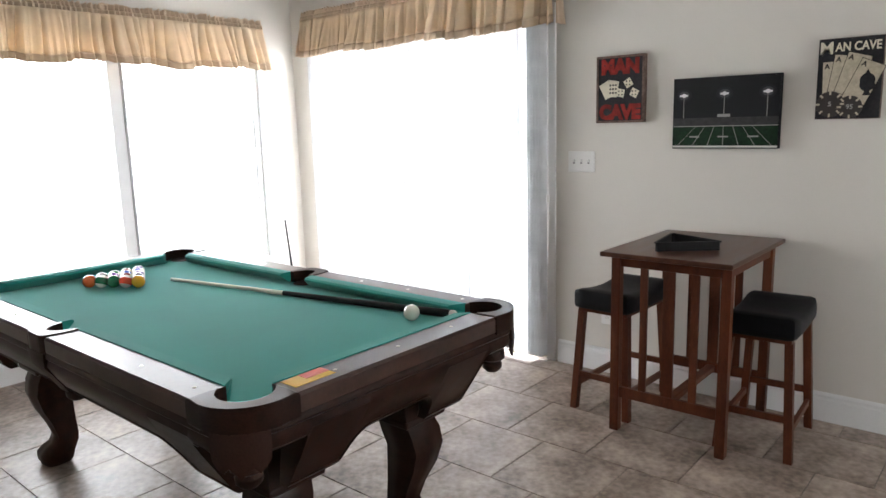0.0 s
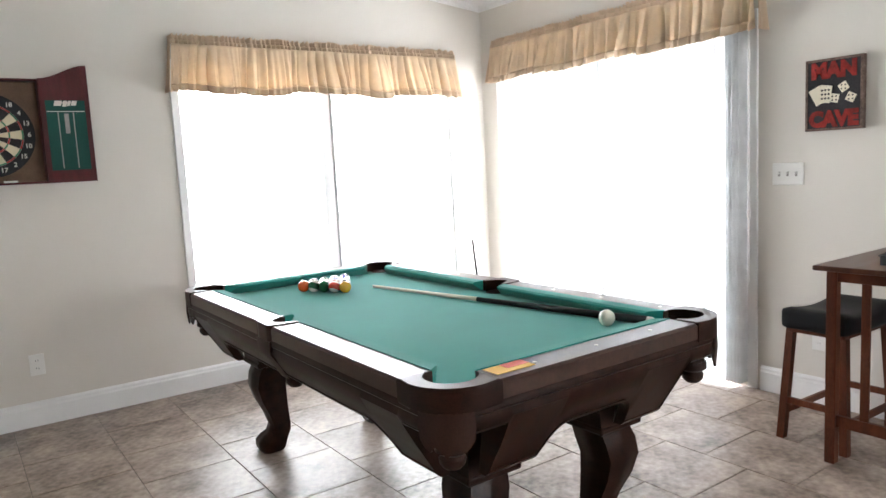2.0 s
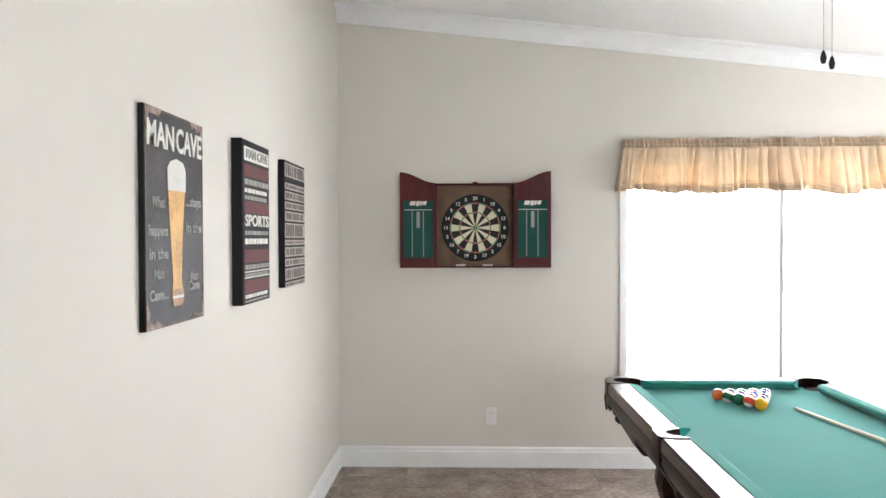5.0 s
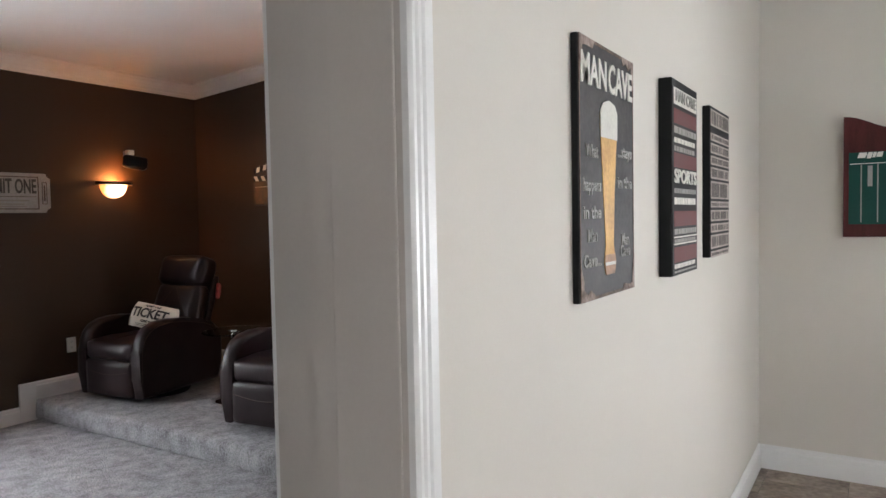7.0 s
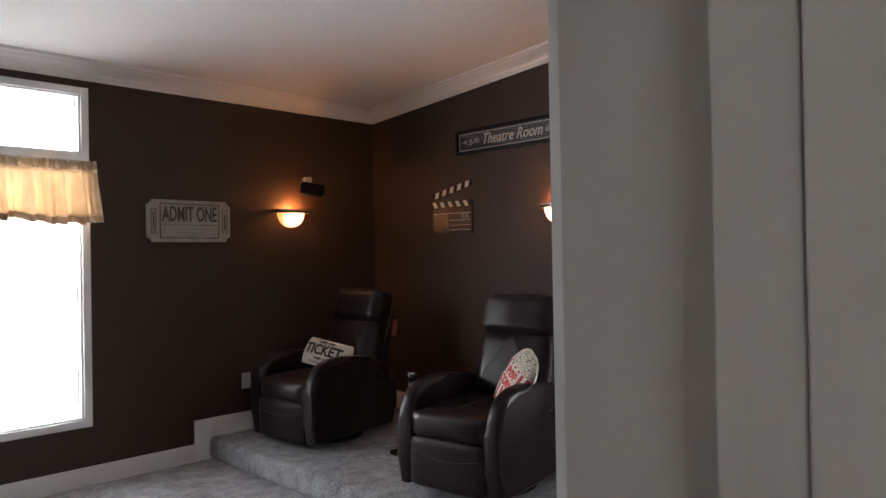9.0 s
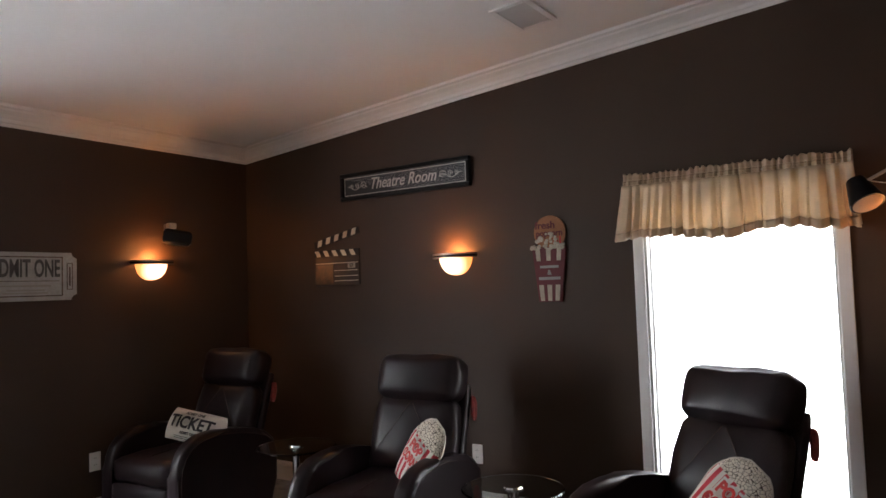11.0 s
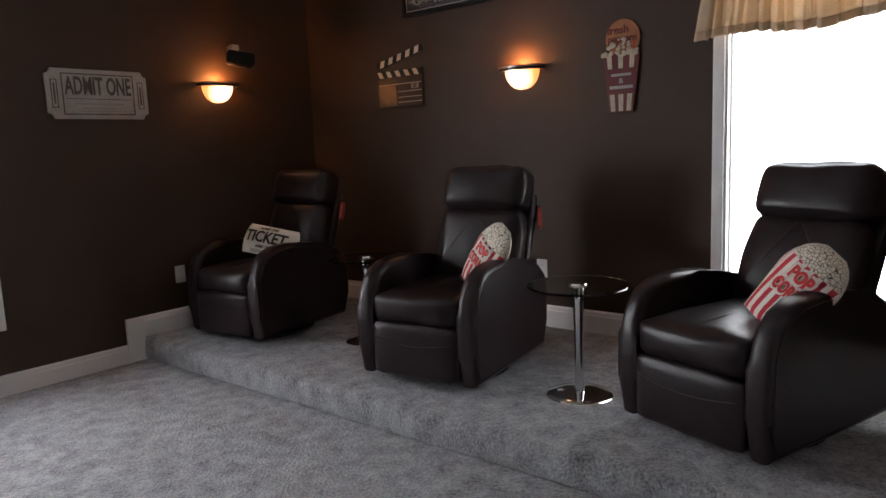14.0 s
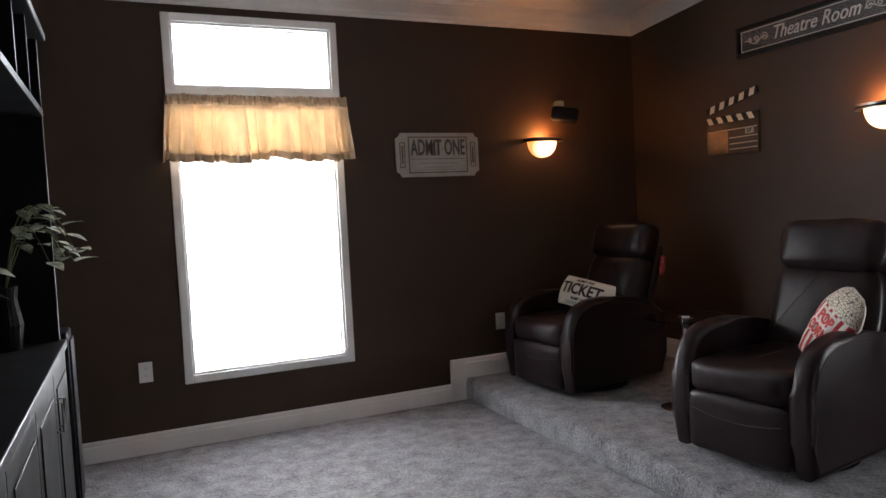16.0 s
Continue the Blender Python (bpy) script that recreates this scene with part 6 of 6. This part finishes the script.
cl = thing("clapperboard_sign", "metal clapperboard wall decoration with striped arm", "wall decoration", "theatre signs", on_west(-4.652, 1.77))
CLAP = mat("printed_metal", (0.012, 0.010, 0.010), 0.35, var=0.4, scale=5, bump=0.03, spec=0.3, col2=(0.035, 0.022, 0.018))
part("slate", box(-0.218, 0.218, -0.012, 0, -0.128, 0.135, 0.003), CLAP, cl)
# orange in this panel's colour stands for a reflected highlight
part("picture_panel", box(-0.205, -0.03, -0.0145, -0.0122, -0.115, 0.03), mat("dark_print_orange_sheen", (0.012, 0.007, 0.006), 0.3, metal=0.2, var=0.6, scale=14, fine=40, col2=(0.085, 0.034, 0.018)), cl)
for z in (0.035, -0.02, -0.06, -0.095):
    part("slate_line", box(-0.02 if z < 0 else -0.205, 0.205, -0.0145, -0.0122, z - 0.002, z + 0.002), "inkwhite", cl)
part("slate_box", box(0.11, 0.18, -0.0140, -0.0122, -0.005, 0.03), "inkgrey", cl)
words("57", 0.145, 0.012, -0.0152, 0.035, "print", cl)
part("stripe_bar", box(-0.218, 0.218, -0.0145, -0.0122, 0.085, 0.132), "black", cl)
for i in range(5):
    x = -0.19 + i * 0.085
    part("stripe", prism([(x, 0.087), (x + 0.04, 0.087), (x + 0.015, 0.130), (x - 0.025, 0.130)], -0.0165, -0.0147), "ivory", cl)
armm = pose(-0.215, 0, 0.150) @ Matrix.Rotation(radians(-12), 4, "Y")
arm = part("clapper_arm", moved(box(0, 0.445, -0.012, 0, 0.0, 0.048, 0.002), armm), "black", cl, "raised striped arm")
for i in range(5):
    x = 0.03 + i * 0.085
    part("stripe", moved(prism([(x, 0.002), (x + 0.04, 0.002), (x + 0.06, 0.046), (x + 0.02, 0.046)], -0.0148, -0.0124), armm), "ivory", arm)

pc = thing("popcorn_sign", "popcorn box wall sign with red stripes", "wall decoration", "theatre signs", on_west(-2.945, 1.752))
DARKRED = mat("dark_red_paint", (0.115, 0.012, 0.016), 0.6, var=0.25, fine=120, bump=0.05)
part("box_body", prism([(-0.075, -0.255), (0.072, -0.255), (0.112, 0.07), (-0.112, 0.07)], -0.016, 0, bevel=0.002), DARKRED, pc)
for z0, z1 in ((-0.25, -0.155), (-0.012, 0.065)):
    for xx in (-0.66, -0.02, 0.62):
        def ww(z):
            return 0.073 + 0.038 * (z + 0.255) / 0.325
        part("stripe", prism([(xx * ww(z0) - 0.013, z0), (xx * ww(z0) + 0.013, z0), (xx * ww(z1) + 0.015, z1), (xx * ww(z1) - 0.015, z1)], -0.0185, -0.0164), "agedcream", pc)
part("lettering_bar", box(-0.06, 0.06, -0.0185, -0.0164, -0.055, -0.040), "inkgrey", pc)
words("&", 0, -0.082, -0.0185, 0.04, "inkgrey", pc)
part("lettering_bar", box(-0.07, 0.07, -0.0185, -0.0164, -0.125, -0.108), "inkgrey", pc)
part("round_top", prism(disc(0.008, 0.155, 0.104, 28), -0.013, 0, bevel=0.002), mat("orange_disc", (0.30, 0.115, 0.042), 0.6, var=0.2, scale=10), pc)
words("fresh", -0.02, 0.200, -0.0145, 0.062, DARKRED, pc, 0.13, turn=0)
words("popcorn", 0.006, 0.152, -0.0145, 0.056, DARKRED, pc, 0.17)
words("$1", 0.06, 0.108, -0.0145, 0.06, "red", pc)
pr = random.Random(9)
for i in range(60):
    x = pr.uniform(-0.112, 0.112)
    z = 0.062 + pr.uniform(0, 0.095) * (1 - (abs(x) / 0.118) ** 1.4)
    bm = bmesh.new()
    bmesh.ops.create_icosphere(bm, subdivisions=1, radius=pr.uniform(0.009, 0.016))
    part("popcorn", moved(bm, pose(x, -0.016 - pr.uniform(0, 0.006), z) @ Matrix.Diagonal((1, 0.5, 0.85, 1))), "agedcream", pc, smooth=True)

# large white framed picture on the wall beside the opening
fp = thing("framed_picture", "large white framed picture with a glossy face", "picture", m=pose(-2.24, TY, 1.09))
for x0, x1, z0, z1 in ((-0.48, 0.48, 0.91, 0.96), (-0.48, 0.48, -0.96, -0.91), (-0.48, -0.43, -0.91, 0.91), (0.43, 0.48, -0.91, 0.91)):
    part("frame_rail", box(x0, x1, -0.024, 0, z0, z1, 0.006), "white", fp)
part("picture_face", box(-0.43, 0.43, -0.018, 0, -0.91, 0.91), "white", fp)
for x0, x1, z0, z1 in ((-0.40, 0.40, 0.84, 0.86), (-0.40, 0.40, -0.86, -0.84), (-0.40, -0.38, -0.84, 0.84), (0.38, 0.40, -0.84, 0.84)):
    part("bead", box(x0, x1, -0.0225, -0.0185, z0, z1, 0.0015), "white", fp)

outlet(on_west(-3.50, 0.545), "white double wall outlet on the brown wall")
outlet(on_south(-3.155, 0.545), "white double wall outlet beside the recliner")
outlet(on_south(-0.772, 0.503), "white double wall outlet under the window")

# ceiling vent, on the slope
vz = zc_th(-2.73)
vent = thing("ceiling_vent", "white slatted ceiling vent", "ceiling vent", m=pose(-3.79, -2.73, vz - 0.002, math.degrees(math.atan(0.083)), 0, 0))
for x0, x1, y0, y1 in ((-0.17, 0.17, 0.08, 0.11), (-0.17, 0.17, -0.11, -0.08), (-0.17, -0.14, -0.08, 0.08), (0.14, 0.17, -0.08, 0.08)):
    part("frame", box(x0, x1, y0, y1, -0.012, 0, 0.003), "white", vent)
part("backing", box(-0.14, 0.14, -0.08, 0.08, -0.002, 0), "slot", vent)
for i in range(7):
    part("slat", moved(box(-0.14, 0.14, -0.010, 0.010, -0.001, 0.001), pose(0, -0.066 + i * 0.022, -0.007, 35)), "white", vent)


# ---- media cabinet along the east wall ----
FX, C0, C1 = -0.45, -4.53, -2.35
cabm = thing("media_cabinet", "tall black media cabinet with an open hutch", "media cabinet", m=pose(0, 0, 0))
part("plinth", box(FX + 0.04, EX_TH - 0.005, C0 + 0.01, C1 - 0.01, 0, 0.07), "satinblack", cabm)
part("counter", box(FX - 0.012, EX_TH - 0.005, C0 - 0.012, C1 + 0.012, 0.865, 0.90, 0.004), "satinblack", cabm, "glossy black counter")
part("end_panel", box(FX, EX_TH - 0.005, C0, C0 + 0.025, 0.07, 0.865, 0.002), "satinblack", cabm)
part("end_panel", box(FX, EX_TH - 0.005, C1 - 0.025, C1, 0.07, 0.865, 0.002), "satinblack", cabm)
part("back_board", box(EX_TH - 0.02, EX_TH - 0.005, C0, C1, 0.07, 2.15), "black", cabm)
part("bottom_board", box(FX + 0.02, EX_TH - 0.02, C0 + 0.025, C1 - 0.025, 0.07, 0.095), "satinblack", cabm)
n = 4
dw = (C1 - C0 - 0.05) / n
for i in range(n):
    y0 = C0 + 0.025 + i * dw
    dr = part("door", box(FX - 0.004, FX + 0.016, y0 + 0.004, y0 + dw - 0.004, 0.10, 0.855, 0.003), "satinblack", cabm)
    part("door_panel", box(FX - 0.009, FX - 0.0045, y0 + 0.07, y0 + dw - 0.07, 0.17, 0.79, 0.002), "satinblack", dr)
    hy = y0 + (dw - 0.04 if i % 2 == 0 else 0.04)
    part("handle", sweep([(FX - 0.005, hy, 0.66), (FX - 0.03, hy, 0.66), (FX - 0.03, hy, 0.76), (FX - 0.005, hy, 0.76)], 0.005, 8), "chrome", dr, "chrome bar handle")
for y in (C0, C1 - 0.03):
    part("hutch_post", box(FX + 0.01, EX_TH - 0.02, y, y + 0.03, 0.90, 2.15, 0.003), "satinblack", cabm)
part("hutch_shelf", box(FX + 0.005, EX_TH - 0.02, C0 + 0.03, C1 - 0.03, 1.83, 1.86, 0.003), "satinblack", cabm)
part("hutch_top", box(FX - 0.02, EX_TH - 0.005, C0 - 0.02, C1 + 0.02, 2.15, 2.185, 0.006), "satinblack", cabm)
for i in range(1, 6):
    y = C0 + 0.03 + i * (C1 - C0 - 0.06) / 6
    part("divider", box(FX + 0.01, EX_TH - 0.02, y - 0.011, y + 0.011, 1.86, 2.15, 0.002), "satinblack", cabm)

tw = thing("tower_speaker", "tall black floor speaker beside the media cabinet", "loudspeaker", m=pose(-0.33, -4.86, 0))
part("cabinet", box(-0.12, 0.16, -0.11, 0.11, 0.03, 0.90, 0.01), "satinblack", tw)
part("foot_plate", box(-0.14, 0.18, -0.13, 0.13, 0, 0.03, 0.004), "black", tw)
part("grille", box(-0.13, -0.121, -0.095, 0.095, 0.10, 0.86, 0.004), "black", tw)

# variegated ivy in vases on the counter
LEAF = mat("variegated_leaf", (0.05, 0.11, 0.035), 0.5, var=0.3, scale=30, fine=120, bump=0.1, col2=(0.68, 0.70, 0.56))
STEM = mat("ivy_stem", (0.10, 0.12, 0.05), 0.6)


def leaf(base, d, size):
    d = d.normalized()
    side = d.cross(Vector((0, 0, 1))).normalized()
    up = side.cross(d)
    bm = bmesh.new()
    prof = [(0.0, 0.03), (0.15, 0.30), (0.38, 0.40), (0.62, 0.30), (0.85, 0.13), (1.0, 0.0)]
    mid = [bm.verts.new(base + d * (t * size) - up * (0.25 * size * t * t)) for t, _ in prof]
    for s in (-1, 1):
        edge = [bm.verts.new(base + d * (t * size) + side * (s * wv * size) + up * (0.12 * size * wv - 0.25 * size * t * t)) for t, wv in prof]
        for i in range(5):
            bm.faces.new((mid[i], mid[i + 1], edge[i + 1], edge[i]))
    bmesh.ops.remove_doubles(bm, verts=bm.verts, dist=1e-5)
    return bm


def ivy_vase(m, seed, big, label):
    lr = random.Random(seed)
    ivy = thing("potted_ivy", label, "houseplant", "ivy on the media cabinet", m)
    part("vase", lathe([(0.0, 0.0), (0.05, 0.0), (0.062, 0.10), (0.045, 0.20), (0.05, 0.25), (0.043, 0.25), (0.038, 0.21), (0.0, 0.20)], 20), "satinblack", ivy, "dark glazed vase")
    for k in range(6):
        a = lr.uniform(2.5, 3.9)
        reach, rise = lr.uniform(0.16, 0.31), lr.uniform(0.60, 1.0)
        pts = [Vector((reach * f * math.cos(a), reach * f * math.sin(a), 0.21 + rise * f * (1.2 - f) + 0.02 * math.sin(5 * f))) for f in [i / 7 for i in range(8)]]
        part("stem", sweep(pts, 0.0025, 6), STEM, ivy)
        for i in range(2, 8):
            d = Vector((math.cos(a + lr.uniform(-1.3, 1.3)), math.sin(a + lr.uniform(-1.3, 1.3)), lr.uniform(-0.5, 0.5)))
            part("leaf", leaf(pts[i], d, lr.uniform(0.07, 0.115) * big), LEAF, ivy)


ivy_vase(pose(-0.27, -4.38, 0.90), 12, 0.9, "variegated artificial ivy in a dark vase")
ivy_vase(pose(-0.17, -3.02, 0.90), 15, 1.15, "large leaved variegated ivy in a dark vase")


# ---- floor tiles, half bond ----
floor = structure("floor", box(WX - 0.02, EX_POOL, -0.93, NY + 0.15, -0.10, -0.004), "grout", "stone look ceramic tile floor with dark joints", "floor")
PITCH = 0.4135


def tile_mesh(name, w, d):
    bm = box(-w / 2, w / 2, -d / 2, d / 2, -0.008, 0.0, 0.0018, 1)
    me = bpy.data.meshes.new(name)
    bm.to_mesh(me)
    bm.free()
    me.materials.append(M["tile"])
    return me


TILE = tile_mesh("tile", PITCH - 0.0034, PITCH - 0.0034)
tr = random.Random(21)
for r in range(-8, 5):
    y = 2.415 + r * PITCH
    off = -1.13 + (0.0 if r % 2 == 0 else PITCH / 2)
    for c in range(-9, 10):
        x = off + (c + 0.5) * PITCH
        if x < WX - 0.15 or x > EX_POOL - 0.1 or y > NY + 0.15 or y < -0.95:
            continue
        t_ = new("tile", TILE)
        t_.parent = floor
        t_.matrix_basis = pose(x, y, tr.uniform(-0.0006, 0.0006), 0, 0, 0)
structure("trim_threshold", box(JAMB_P, JAMB_E, -0.945, -0.90, -0.004, 0.008, 0.003), "nickel", "metal strip between tile and carpet", "threshold")
